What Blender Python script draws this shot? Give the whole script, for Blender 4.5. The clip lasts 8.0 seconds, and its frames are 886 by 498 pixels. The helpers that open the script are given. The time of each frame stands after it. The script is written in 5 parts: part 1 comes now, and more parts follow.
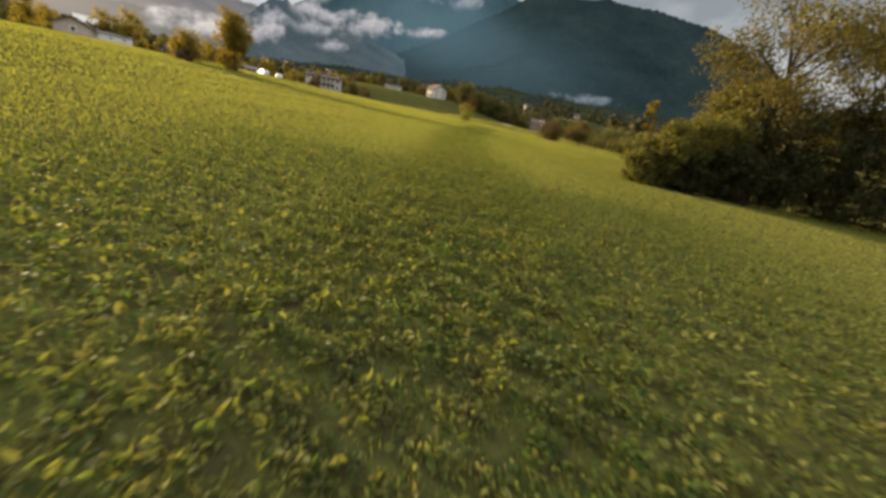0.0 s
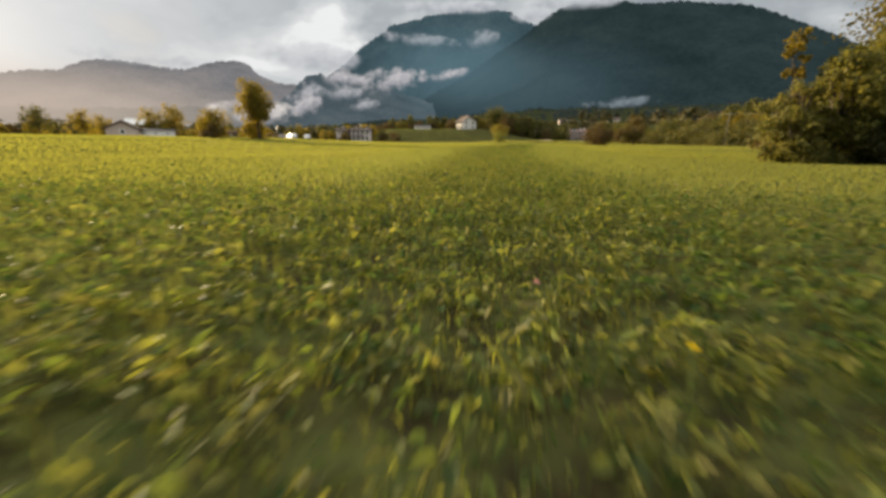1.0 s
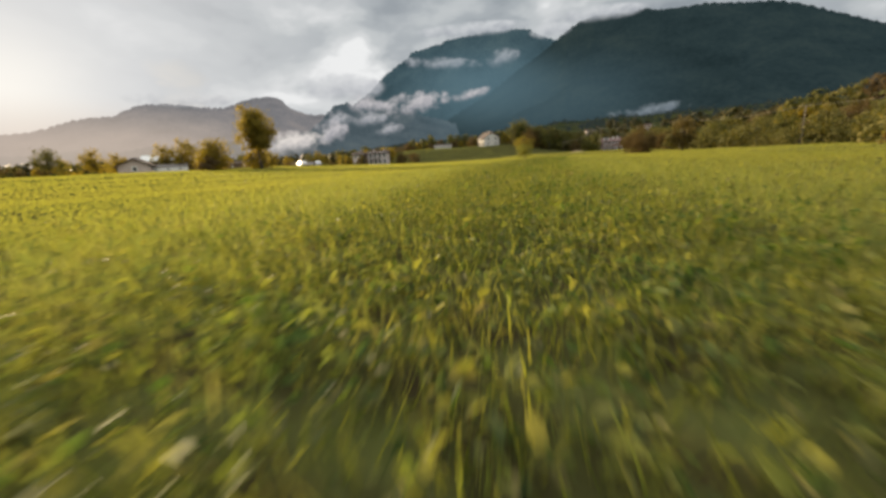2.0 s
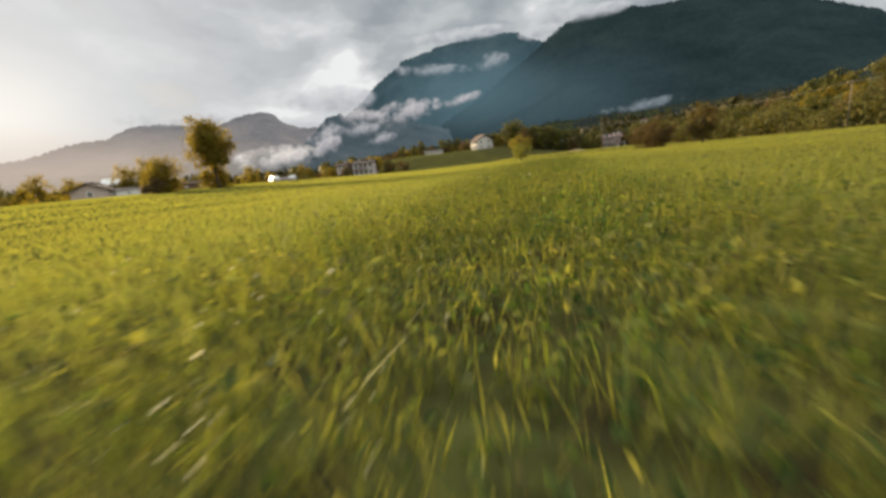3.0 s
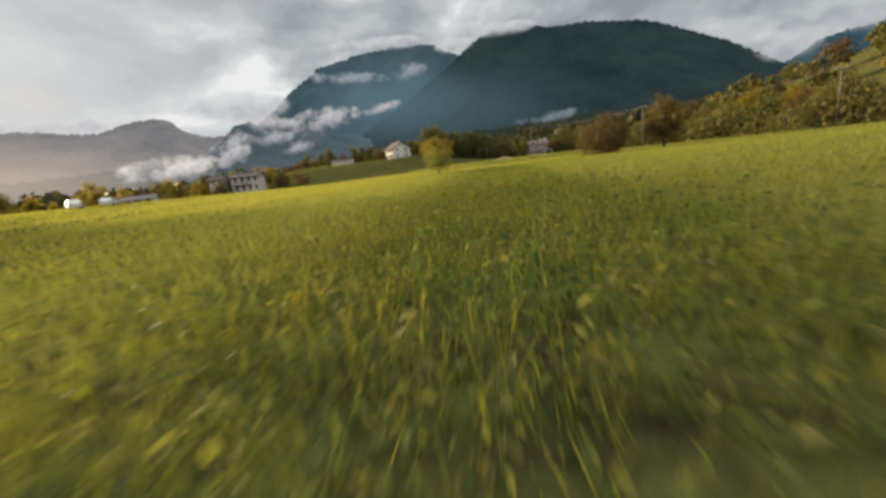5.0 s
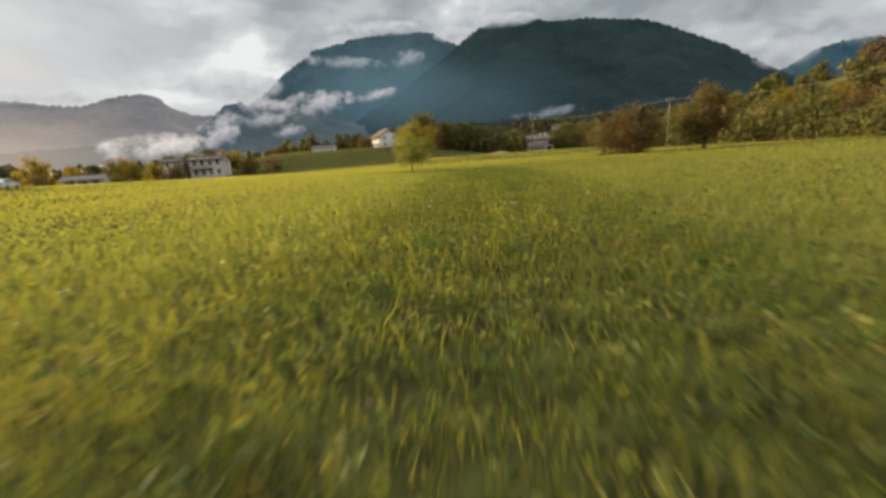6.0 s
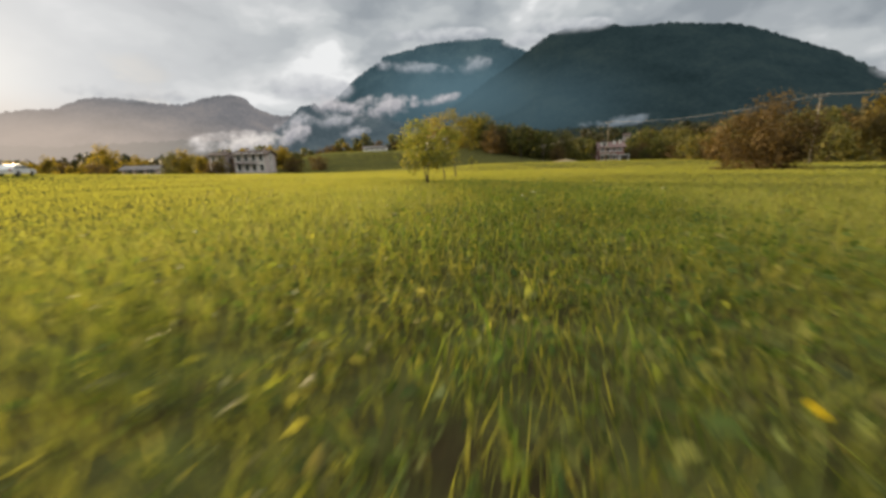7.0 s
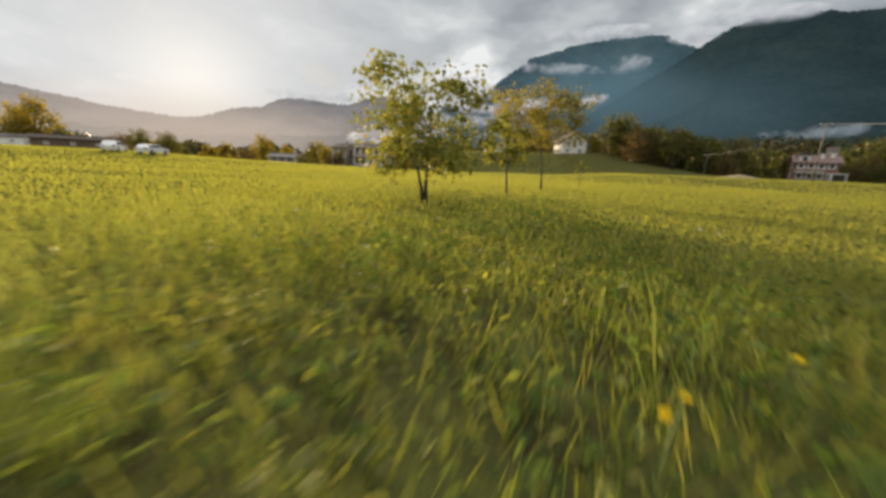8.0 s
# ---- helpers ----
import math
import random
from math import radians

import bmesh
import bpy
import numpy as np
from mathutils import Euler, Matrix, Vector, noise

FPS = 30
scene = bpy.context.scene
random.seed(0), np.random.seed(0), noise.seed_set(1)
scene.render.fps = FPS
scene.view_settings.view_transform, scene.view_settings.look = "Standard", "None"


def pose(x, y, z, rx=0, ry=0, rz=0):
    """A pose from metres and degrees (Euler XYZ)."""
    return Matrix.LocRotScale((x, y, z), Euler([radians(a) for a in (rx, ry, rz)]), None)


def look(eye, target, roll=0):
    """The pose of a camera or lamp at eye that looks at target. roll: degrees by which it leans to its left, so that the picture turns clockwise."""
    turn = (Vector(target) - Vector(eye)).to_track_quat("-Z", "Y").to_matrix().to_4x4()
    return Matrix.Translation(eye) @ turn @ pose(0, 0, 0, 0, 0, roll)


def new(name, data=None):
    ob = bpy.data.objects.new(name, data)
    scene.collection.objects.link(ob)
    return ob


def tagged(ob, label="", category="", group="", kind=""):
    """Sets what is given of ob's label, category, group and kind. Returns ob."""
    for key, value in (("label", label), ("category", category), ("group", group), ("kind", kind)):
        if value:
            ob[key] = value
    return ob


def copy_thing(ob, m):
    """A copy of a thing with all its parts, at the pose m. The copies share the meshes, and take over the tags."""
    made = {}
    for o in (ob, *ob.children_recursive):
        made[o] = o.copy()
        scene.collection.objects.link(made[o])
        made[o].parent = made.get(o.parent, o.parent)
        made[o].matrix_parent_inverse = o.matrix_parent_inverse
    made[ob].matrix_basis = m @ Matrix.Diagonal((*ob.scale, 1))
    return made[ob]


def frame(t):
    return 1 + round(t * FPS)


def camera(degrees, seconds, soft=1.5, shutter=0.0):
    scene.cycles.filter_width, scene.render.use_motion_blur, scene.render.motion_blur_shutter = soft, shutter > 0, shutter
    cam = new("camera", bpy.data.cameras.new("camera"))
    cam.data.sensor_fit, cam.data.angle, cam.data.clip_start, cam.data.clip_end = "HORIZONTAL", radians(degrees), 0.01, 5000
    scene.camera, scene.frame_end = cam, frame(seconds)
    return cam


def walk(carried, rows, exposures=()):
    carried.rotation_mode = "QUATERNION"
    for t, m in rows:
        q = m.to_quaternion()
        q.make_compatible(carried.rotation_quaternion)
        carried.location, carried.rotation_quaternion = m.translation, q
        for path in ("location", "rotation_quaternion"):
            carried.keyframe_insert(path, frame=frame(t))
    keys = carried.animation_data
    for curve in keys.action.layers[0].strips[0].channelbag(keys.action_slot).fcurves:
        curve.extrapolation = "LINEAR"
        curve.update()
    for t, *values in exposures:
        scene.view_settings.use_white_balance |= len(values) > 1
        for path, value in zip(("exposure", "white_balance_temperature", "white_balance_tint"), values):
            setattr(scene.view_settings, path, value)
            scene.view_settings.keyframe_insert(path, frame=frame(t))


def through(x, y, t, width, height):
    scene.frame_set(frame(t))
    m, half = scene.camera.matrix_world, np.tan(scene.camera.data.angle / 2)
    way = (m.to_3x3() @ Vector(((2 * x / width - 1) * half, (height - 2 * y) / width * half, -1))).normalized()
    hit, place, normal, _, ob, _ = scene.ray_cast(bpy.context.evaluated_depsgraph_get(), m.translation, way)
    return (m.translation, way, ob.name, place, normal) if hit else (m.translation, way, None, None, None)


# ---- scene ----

# ---- camera and its walk ----
cam = camera(99.8, 8.0, 3.2, 0.18)
PATH = [
    # t, x, y, z, pitch, roll, yaw
    (0.0, 0.00, 0.00, 2.67, -20.75, -11.15, 2.85),
    (0.3, 0.09, 2.89, 1.96, -19.77, -7.00, 4.22),
    (0.5, 0.15, 4.89, 1.62, -18.68, -3.85, 5.26),
    (1.0, 0.31, 10.28, 1.07, -16.28, -0.33, 7.77),
    (1.5, 0.52, 15.95, 0.80, -14.44, 1.31, 10.23),
    (3.0, 0.06, 33.32, 0.86, -12.62, 5.91, 10.78),
    (3.5, 0.00, 39.23, 0.84, -12.04, 7.70, 8.58),
    (4.0, 0.10, 45.17, 0.78, -11.89, 8.51, 4.67),
    (4.5, 0.45, 51.09, 0.82, -11.92, 8.48, 0.86),
    (6.0, 2.80, 69.75, 1.15, -13.84, 3.97, -1.46),
    (6.5, 3.58, 75.74, 1.05, -13.11, 2.70, 1.09),
    (7.0, 4.44, 81.93, 0.95, -12.64, 1.47, 7.46),
    (7.5, 5.27, 87.72, 0.92, -12.63, 0.09, 16.76),
    (7.7, 5.52, 90.03, 0.90, -12.70, -0.85, 20.95),
    (8.0, 5.63, 93.57, 0.94, -12.43, -2.26, 27.05),
]
walk(cam, [(t, pose(x, y, z, 90 + p, r, w)) for t, x, y, z, p, r, w in PATH],
     exposures=[(0.0, 1.0, 6500, 10), (8.0, 1.0, 6500, 10)])

# ---- world, sun ----
SUN_AZ, SUN_EL = 59.5, 8.5          # degrees to the left of +y, and above the horizon
a, e = radians(SUN_AZ), radians(SUN_EL)
SUN_DIR = Vector((-math.sin(a) * math.cos(e), math.cos(a) * math.cos(e), math.sin(e)))
sun = new("sun", bpy.data.lights.new("sun", "SUN"))
sun.data.energy, sun.data.angle, sun.data.color = 7.4, radians(13.0), (1.0, 0.78, 0.48)
sun.matrix_world = look(SUN_DIR * 100, (0, 0, 0))


class Nodes:
    """A short way to write node trees."""

    def __init__(self, tree):
        self.tree = tree
        tree.nodes.clear()

    def add(self, kind, inputs=(), operation="", data_type="", blend_type="", use_clamp=False):
        n = self.tree.nodes.new(kind)
        if operation:
            n.operation = operation
        if data_type:
            n.data_type, n.blend_type = data_type, blend_type
        if use_clamp:
            n.use_clamp = True
        for key, v in dict(inputs).items():
            if isinstance(v, bpy.types.NodeSocket):
                self.tree.links.new(v, n.inputs[key])
            else:
                n.inputs[key].default_value = v
        return n

    def math(self, op, a, b=0.0, clamp=False):
        return self.add("ShaderNodeMath", {0: a, 1: b}, operation=op, use_clamp=clamp).outputs[0]

    def ramp(self, fac, stops, mode="LINEAR"):
        n = self.add("ShaderNodeValToRGB", {0: fac})
        n.color_ramp.interpolation = mode
        els = n.color_ramp.elements
        while len(els) < len(stops):
            els.new(0.5)
        for el, (p, c) in zip(els, stops):
            el.position, el.color = p, (*c, 1) if len(c) == 3 else c
        return n.outputs[0]

    def mix(self, fac, a, b, mode="MIX"):
        return self.add("ShaderNodeMix", {0: fac, 6: a, 7: b}, data_type="RGBA", blend_type=mode).outputs[2]

    def noise(self, vec, scale, detail=4.0, rough=0.55, out=0):
        return self.add("ShaderNodeTexNoise", {"Vector": vec, "Scale": scale, "Detail": detail, "Roughness": rough}).outputs[out]

    def scaled(self, vec, s):
        return self.add("ShaderNodeVectorMath", {0: vec, 1: s}, operation="MULTIPLY").outputs[0]


world = bpy.data.worlds.new("world")
scene.world = world
world.use_nodes = True
w = Nodes(world.node_tree)
way = w.add("ShaderNodeTexCoord").outputs["Generated"]
sky = w.add("ShaderNodeTexSky")
sky.sky_type, sky.sun_disc, sky.sun_elevation, sky.sun_rotation = "NISHITA", False, e, -a
sky.altitude, sky.dust_density = 400.0, 2.0
sky_col = w.mix(1.0, sky.outputs[0], (0.09, 0.09, 0.09, 1), "MULTIPLY")
xyz = w.add("ShaderNodeSeparateXYZ", {0: way})
up = w.math("MAXIMUM", xyz.outputs[2], 0.0)
plane = w.add("ShaderNodeVectorMath", {0: way, 1: w.add("ShaderNodeCombineXYZ", {0: w.math("ADD", up, 0.22), 1: w.math("ADD", up, 0.22), 2: 1.0}).outputs[0]}, operation="DIVIDE").outputs[0]
puffs = w.scaled(way, (1.0, 1.0, 2.1))
warp = w.add("ShaderNodeVectorMath", {0: puffs, 1: w.scaled(w.noise(puffs, 3.0, 3.0, 0.5, 1), (0.22, 0.22, 0.16))}, operation="ADD").outputs[0]
big = w.noise(w.mix(0.3, warp, plane), 2.0, 4.0, 0.5)
fine = w.noise(w.add("ShaderNodeVectorMath", {0: warp, 1: (3.1, 7.7, 0.4)}, operation="ADD").outputs[0], 5.0, 5.0, 0.52)
toward = w.add("ShaderNodeVectorMath", {0: way, 1: tuple(SUN_DIR)}, operation="DOT_PRODUCT").outputs["Value"]
glow = w.math("POWER", w.math("MAXIMUM", toward, 0.0), 8.0)
core = w.math("POWER", w.math("MAXIMUM", toward, 0.0), 160.0)


def sky_way(az, el):
    return (-math.sin(radians(az)) * math.cos(radians(el)), math.cos(radians(az)) * math.cos(radians(el)), math.sin(radians(el)))


# where the cloud deck is thin, and where it hangs thick over the ridges
cover_at = w.math("ADD", w.math("MULTIPLY", big, 0.55), w.math("MULTIPLY", fine, 0.45))
for az, el, tight, amount in ((26, 14.5, 260.0, 0.045), (21, 17.5, 500.0, 0.045), (-5, 15.5, 300.0, 0.05), (38, 16, 120.0, -0.02), (-28, 22, 14.0, -0.035), (10, 24, 40.0, -0.02)):
    lobe = w.math("POWER", w.math("MAXIMUM", w.add("ShaderNodeVectorMath", {0: way, 1: sky_way(az, el)}, operation="DOT_PRODUCT").outputs["Value"], 0.0), tight)
    cover_at = w.math("ADD", cover_at, w.math("MULTIPLY", lobe, amount))
cloud = w.ramp(cover_at, [(0.40, (0.29, 0.325, 0.355)), (0.465, (0.39, 0.425, 0.45)), (0.515, (0.51, 0.54, 0.555)), (0.555, (0.64, 0.66, 0.67)), (0.59, (0.86, 0.87, 0.87))], "EASE")
cloud = w.mix(w.math("MULTIPLY", glow, 0.85, True), cloud, (0.80, 0.795, 0.79, 1))
cloud = w.mix(core, cloud, (0.98, 0.94, 0.87, 1))
# an overcast sky is brightest overhead
cloud = w.mix(1.0, cloud, w.ramp(xyz.outputs[2], [(0.40, (1, 1, 1)), (0.95, (2.3, 2.3, 2.25))]), "MULTIPLY")
# the clouds that face the low sun are lit full on
cloud = w.mix(1.0, cloud, w.ramp(w.math("MULTIPLY", toward, -1.0), [(0.30, (1, 1, 1)), (0.85, (2.4, 2.3, 2.1))]), "MULTIPLY")
cover = w.ramp(fine, [(0.30, (0.93, 0.93, 0.93)), (0.42, (1, 1, 1))])
col = w.mix(cover, sky_col, cloud)
w.add("ShaderNodeOutputWorld", {0: w.add("ShaderNodeBackground", {0: col, 1: 0.5}).outputs[0]})


# ---- materials ----
def material(name):
    m = bpy.data.materials.new(name)
    m.use_nodes = True
    return m, Nodes(m.node_tree)


def surface(name, colours, scale=3.0, rough=0.8, bump=0.3, bump_scale=20.0, fine=0.25, metal=0.0, coords="Object", stretch=(1, 1, 1)):
    """Two scales of colour variation and a fine relief, in metres."""
    m, n = material(name)
    vec = n.scaled(n.add("ShaderNodeTexCoord").outputs[coords], stretch)
    big = n.noise(vec, scale, 4.0)
    small = n.noise(vec, bump_scale, 3.0)
    stops = [(0.3 + 0.4 * i / max(1, len(colours) - 1), c) for i, c in enumerate(colours)]
    col = n.ramp(big, stops)
    col = n.mix(fine, col, n.mix(1.0, col, n.ramp(small, [(0.3, (0.35, 0.35, 0.35)), (0.7, (1.5, 1.5, 1.5))]), "MULTIPLY"))
    nrm = n.add("ShaderNodeBump", {"Height": small, "Strength": bump, "Distance": 0.02}).outputs[0]
    b = n.add("ShaderNodeBsdfPrincipled", {"Base Color": col, "Roughness": rough, "Metallic": metal, "Normal": nrm})
    n.add("ShaderNodeOutputMaterial", {0: b.outputs[0]})
    return m


def leafy(name, colours, through=0.5, patch=0.0, patch_colours=None, gloss=0.58, glow_tint=(1.25, 1.15, 0.5), sheen=0.08):
    """Leaves: a colour for each leaf, patches over the place, light passing through."""
    m, n = material(name)
    rnd = n.add("ShaderNodeNewGeometry").outputs["Random Per Island"]
    stops = [(i / max(1, len(colours) - 1), c) for i, c in enumerate(colours)]
    col = n.ramp(rnd, stops)
    if patch:
        spot = n.noise(n.add("ShaderNodeTexCoord").outputs["Object"], patch, 3.0, 0.6)
        col = n.mix(n.ramp(spot, [(0.40, (0, 0, 0)), (0.62, (0.8, 0.8, 0.8))]), col, n.ramp(rnd, [(i / max(1, len(patch_colours) - 1), c) for i, c in enumerate(patch_colours)]))
    b = n.add("ShaderNodeBsdfPrincipled", {"Base Color": col, "Roughness": gloss, "Specular IOR Level": sheen})
    t = n.add("ShaderNodeBsdfTranslucent", {0: n.mix(1.0, col, (*glow_tint, 1), "MULTIPLY")})
    s = n.add("ShaderNodeMixShader", {0: through, 1: b.outputs[0], 2: t.outputs[0]})
    n.add("ShaderNodeOutputMaterial", {0: s.outputs[0]})
    return m


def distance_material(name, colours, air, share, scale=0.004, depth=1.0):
    """Far woods seen through kilometres of air: the air's light is painted in as emission, mixed with what the slope
    returns.
    """
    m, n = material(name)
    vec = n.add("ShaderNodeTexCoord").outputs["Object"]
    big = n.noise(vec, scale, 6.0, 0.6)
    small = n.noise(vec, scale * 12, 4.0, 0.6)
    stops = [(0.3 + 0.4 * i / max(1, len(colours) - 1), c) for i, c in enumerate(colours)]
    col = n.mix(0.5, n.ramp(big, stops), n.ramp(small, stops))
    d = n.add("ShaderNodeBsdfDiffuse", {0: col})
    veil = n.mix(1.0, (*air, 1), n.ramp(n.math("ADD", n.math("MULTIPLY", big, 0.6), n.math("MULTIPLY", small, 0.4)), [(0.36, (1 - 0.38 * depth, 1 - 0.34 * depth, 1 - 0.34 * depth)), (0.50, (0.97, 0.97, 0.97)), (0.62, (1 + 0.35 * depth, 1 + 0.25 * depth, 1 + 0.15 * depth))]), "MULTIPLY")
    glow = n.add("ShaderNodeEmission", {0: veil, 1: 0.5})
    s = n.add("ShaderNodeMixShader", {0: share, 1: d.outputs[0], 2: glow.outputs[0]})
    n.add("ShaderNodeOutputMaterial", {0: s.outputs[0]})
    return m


# ---- building helpers ----
def link(name, verts, faces, mat, parent=None, label="", smooth=False):
    me = bpy.data.meshes.new(name)
    me.from_pydata([tuple(v) for v in verts], [], faces)
    me.materials.append(mat)
    if smooth:
        me.polygons.foreach_set("use_smooth", [True] * len(me.polygons))
    ob = new(name, me)
    if parent:
        ob.parent = parent
    return tagged(ob, label)


def part(name, bm, mat, parent=None, label="", smooth=False):
    me = bpy.data.meshes.new(name)
    bm.normal_update()
    bm.to_mesh(me)
    bm.free()
    me.materials.append(mat)
    if smooth:
        me.polygons.foreach_set("use_smooth", [True] * len(me.polygons))
    ob = new(name, me)
    if parent:
        ob.parent = parent
    return tagged(ob, label)


def fast_mesh(name, co, sizes, mat):
    """A large mesh from arrays: co (n, 3) laid out face by face, sizes the corners of each face's vertices by index."""
    verts, loops, starts = co, sizes[0], sizes[1]
    me = bpy.data.meshes.new(name)
    me.vertices.add(len(verts))
    me.vertices.foreach_set("co", np.ascontiguousarray(verts, dtype=np.float32).ravel())
    me.loops.add(len(loops))
    me.loops.foreach_set("vertex_index", np.ascontiguousarray(loops, dtype=np.int32))
    me.polygons.add(len(starts))
    me.polygons.foreach_set("loop_start", np.ascontiguousarray(starts, dtype=np.int32))
    me.update(calc_edges=True)
    me.materials.append(mat)
    return me


def pattern_mesh(name, V, faces, mat):
    """V: (n, k, 3), n pieces of k vertices; faces: the faces of one piece."""
    n, k, _ = V.shape
    flat = np.concatenate([np.array(f) for f in faces])
    lens = np.array([len(f) for f in faces])
    loops = (flat[None, :] + (np.arange(n) * k)[:, None]).ravel()
    starts = np.concatenate([[0], np.cumsum(np.tile(lens, n))[:-1]])
    return fast_mesh(name, V.reshape(-1, 3), (loops, starts), mat)


def box(bm, x0, x1, y0, y1, z0, z1, bevel=0.0):
    r = bmesh.ops.create_cube(bm, size=1.0, matrix=Matrix.Translation(((x0 + x1) / 2, (y0 + y1) / 2, (z0 + z1) / 2)) @ Matrix.Diagonal((x1 - x0, y1 - y0, z1 - z0, 1)))
    if bevel:
        edges = list({ed for v in r["verts"] for ed in v.link_edges})
        bmesh.ops.bevel(bm, geom=edges, offset=bevel, segments=1, affect="EDGES")


def boxed(name, dims, mat, parent, label="", bevel=0.0):
    bm = bmesh.new()
    box(bm, *dims, bevel)
    return part(name, bm, mat, parent, label)


def tube(bm, points, radii, sides=6):
    """A round limb along points."""
    rings = []
    for i, p in enumerate(points):
        p = Vector(p)
        d = (Vector(points[min(i + 1, len(points) - 1)]) - Vector(points[max(i - 1, 0)])).normalized()
        u = d.orthogonal().normalized()
        v = d.cross(u)
        rings.append([bm.verts.new(p + radii[i] * (math.cos(t) * u + math.sin(t) * v)) for t in (2 * math.pi * k / sides for k in range(sides))])
    for r0, r1 in zip(rings, rings[1:]):
        best = min(range(sides), key=lambda s: (r0[0].co - r1[s].co).length)
        for k in range(sides):
            bm.faces.new((r0[k], r0[(k + 1) % sides], r1[(k + 1 + best) % sides], r1[(k + best) % sides]))
    bm.faces.new(rings[-1])
    bm.faces.new(rings[0][::-1])


rng = np.random.default_rng(7)


def fractal(x, y, scale, octaves=4, seed=0):
    """Smooth random relief over arrays, about -1 to 1, from turned sines."""
    r = np.random.default_rng(seed)
    out, amp = np.zeros_like(np.asarray(x, dtype=float)), 1.0
    for o in range(octaves):
        for _ in range(4):
            t, p = r.uniform(0, 2 * np.pi), r.uniform(0, 2 * np.pi)
            k = 2 * np.pi / scale * 2 ** o * r.uniform(0.7, 1.3)
            out += amp * 0.3 * np.sin(k * (x * np.cos(t) + y * np.sin(t)) + p)
        amp *= 0.5
    return out


# ---- the land ----
def step(x, lo, hi):
    t = np.clip((x - lo) / (hi - lo), 0, 1)
    return t * t * (3 - 2 * t)


def ground_z(x, y):
    """Height of the land: a flat meadow, a green hill behind it, a wooded bank on one side, a valley that climbs to the mountains."""
    x, y = np.asarray(x, dtype=float), np.asarray(y, dtype=float)
    r = np.hypot(x, y - 60)
    z = 0.10 * fractal(x, y, 38, 3, 3) * step(np.abs(x - 2), 5, 20)
    z = z + 6.8 * step(y, 182, 224) * step(x, -95, -55) * (1 - step(x, -8, 30))
    z = z + 26 * step(x, 54, 150) * step(y, 20, 60) * (1 - 0.6 * step(y, 150, 230))
    z = z + (0.045 * np.maximum(r - 260, 0) + 0.02 * np.maximum(r - 900, 0)) * (1 - 0.85 * step(-x / np.maximum(r, 1), 0.25, 0.6))
    z = z + 1.0 * step(y, 136, 168) * step(x, -13, 4) * (1 - step(x, 38, 54)) * (1 - step(y, 215, 260))
    z = z + 1.6 * step(-x, 15, 85) * (1 - step(y, 125, 165))
    z = z + 0.036 * np.clip(r - 430, 0, 1000) * step(x / np.maximum(r, 1), -0.22, 0.05) * step(y - 60, 0, 200)
    z = z + fractal(x, y, 160, 4, 5) * 3.0 * step(r, 230, 600)
    return z


rings = np.concatenate([[0], np.linspace(4, 130, 42), np.geomspace(136, 4400, 60)])
turns = 200
th = np.linspace(0, 2 * np.pi, turns, endpoint=False)
R, TH = np.meshgrid(rings[1:], th, indexing="ij")
gx, gy = R * np.cos(TH), 60 + R * np.sin(TH)
verts = np.concatenate([[[0, 60, 0]], np.stack([gx, gy, ground_z(gx, gy)], -1).reshape(-1, 3)])
faces = [(0, 1 + k, 1 + (k + 1) % turns) for k in range(turns)]
for i in range(len(rings) - 2):
    for k in range(turns):
        k2 = (k + 1) % turns
        faces.append((1 + i * turns + k, 1 + (i + 1) * turns + k, 1 + (i + 1) * turns + k2, 1 + i * turns + k2))

m, n = material("meadow_soil_and_sward")
vec = n.add("ShaderNodeTexCoord").outputs["Object"]
patch = n.noise(vec, 0.05, 5.0, 0.6)
tuft = n.noise(vec, 2.2, 4.0, 0.6)
dist = n.add("ShaderNodeVectorMath", {0: n.add("ShaderNodeVectorMath", {0: vec, 1: (0, 60, 0)}, operation="SUBTRACT").outputs[0]}, operation="LENGTH").outputs["Value"]
sward = n.mix(n.ramp(tuft, [(0.35, (0, 0, 0)), (0.65, (1, 1, 1))]), (0.046, 0.037, 0.018, 1), (0.105, 0.112, 0.034, 1))
woods = n.ramp(n.noise(vec, 0.02, 6.0, 0.65), [(0.35, (0.016, 0.026, 0.016)), (0.5, (0.030, 0.038, 0.018)), (0.62, (0.06, 0.062, 0.022)), (0.7, (0.07, 0.09, 0.03))])
col = n.mix(n.add("ShaderNodeMapRange", {0: dist, 1: 175.0, 2: 300.0}).outputs[0], sward, woods)
nrm = n.add("ShaderNodeBump", {"Height": tuft, "Strength": 0.8, "Distance": 0.12}).outputs[0]
n.add("ShaderNodeOutputMaterial", {0: n.add("ShaderNodeBsdfDiffuse", {"Color": col, "Roughness": 0.6, "Normal": nrm}).outputs[0]})
tagged(link("ground", verts, faces, m, smooth=True), "mown green meadow running out to fields and wooded valley", "ground", kind="structure")


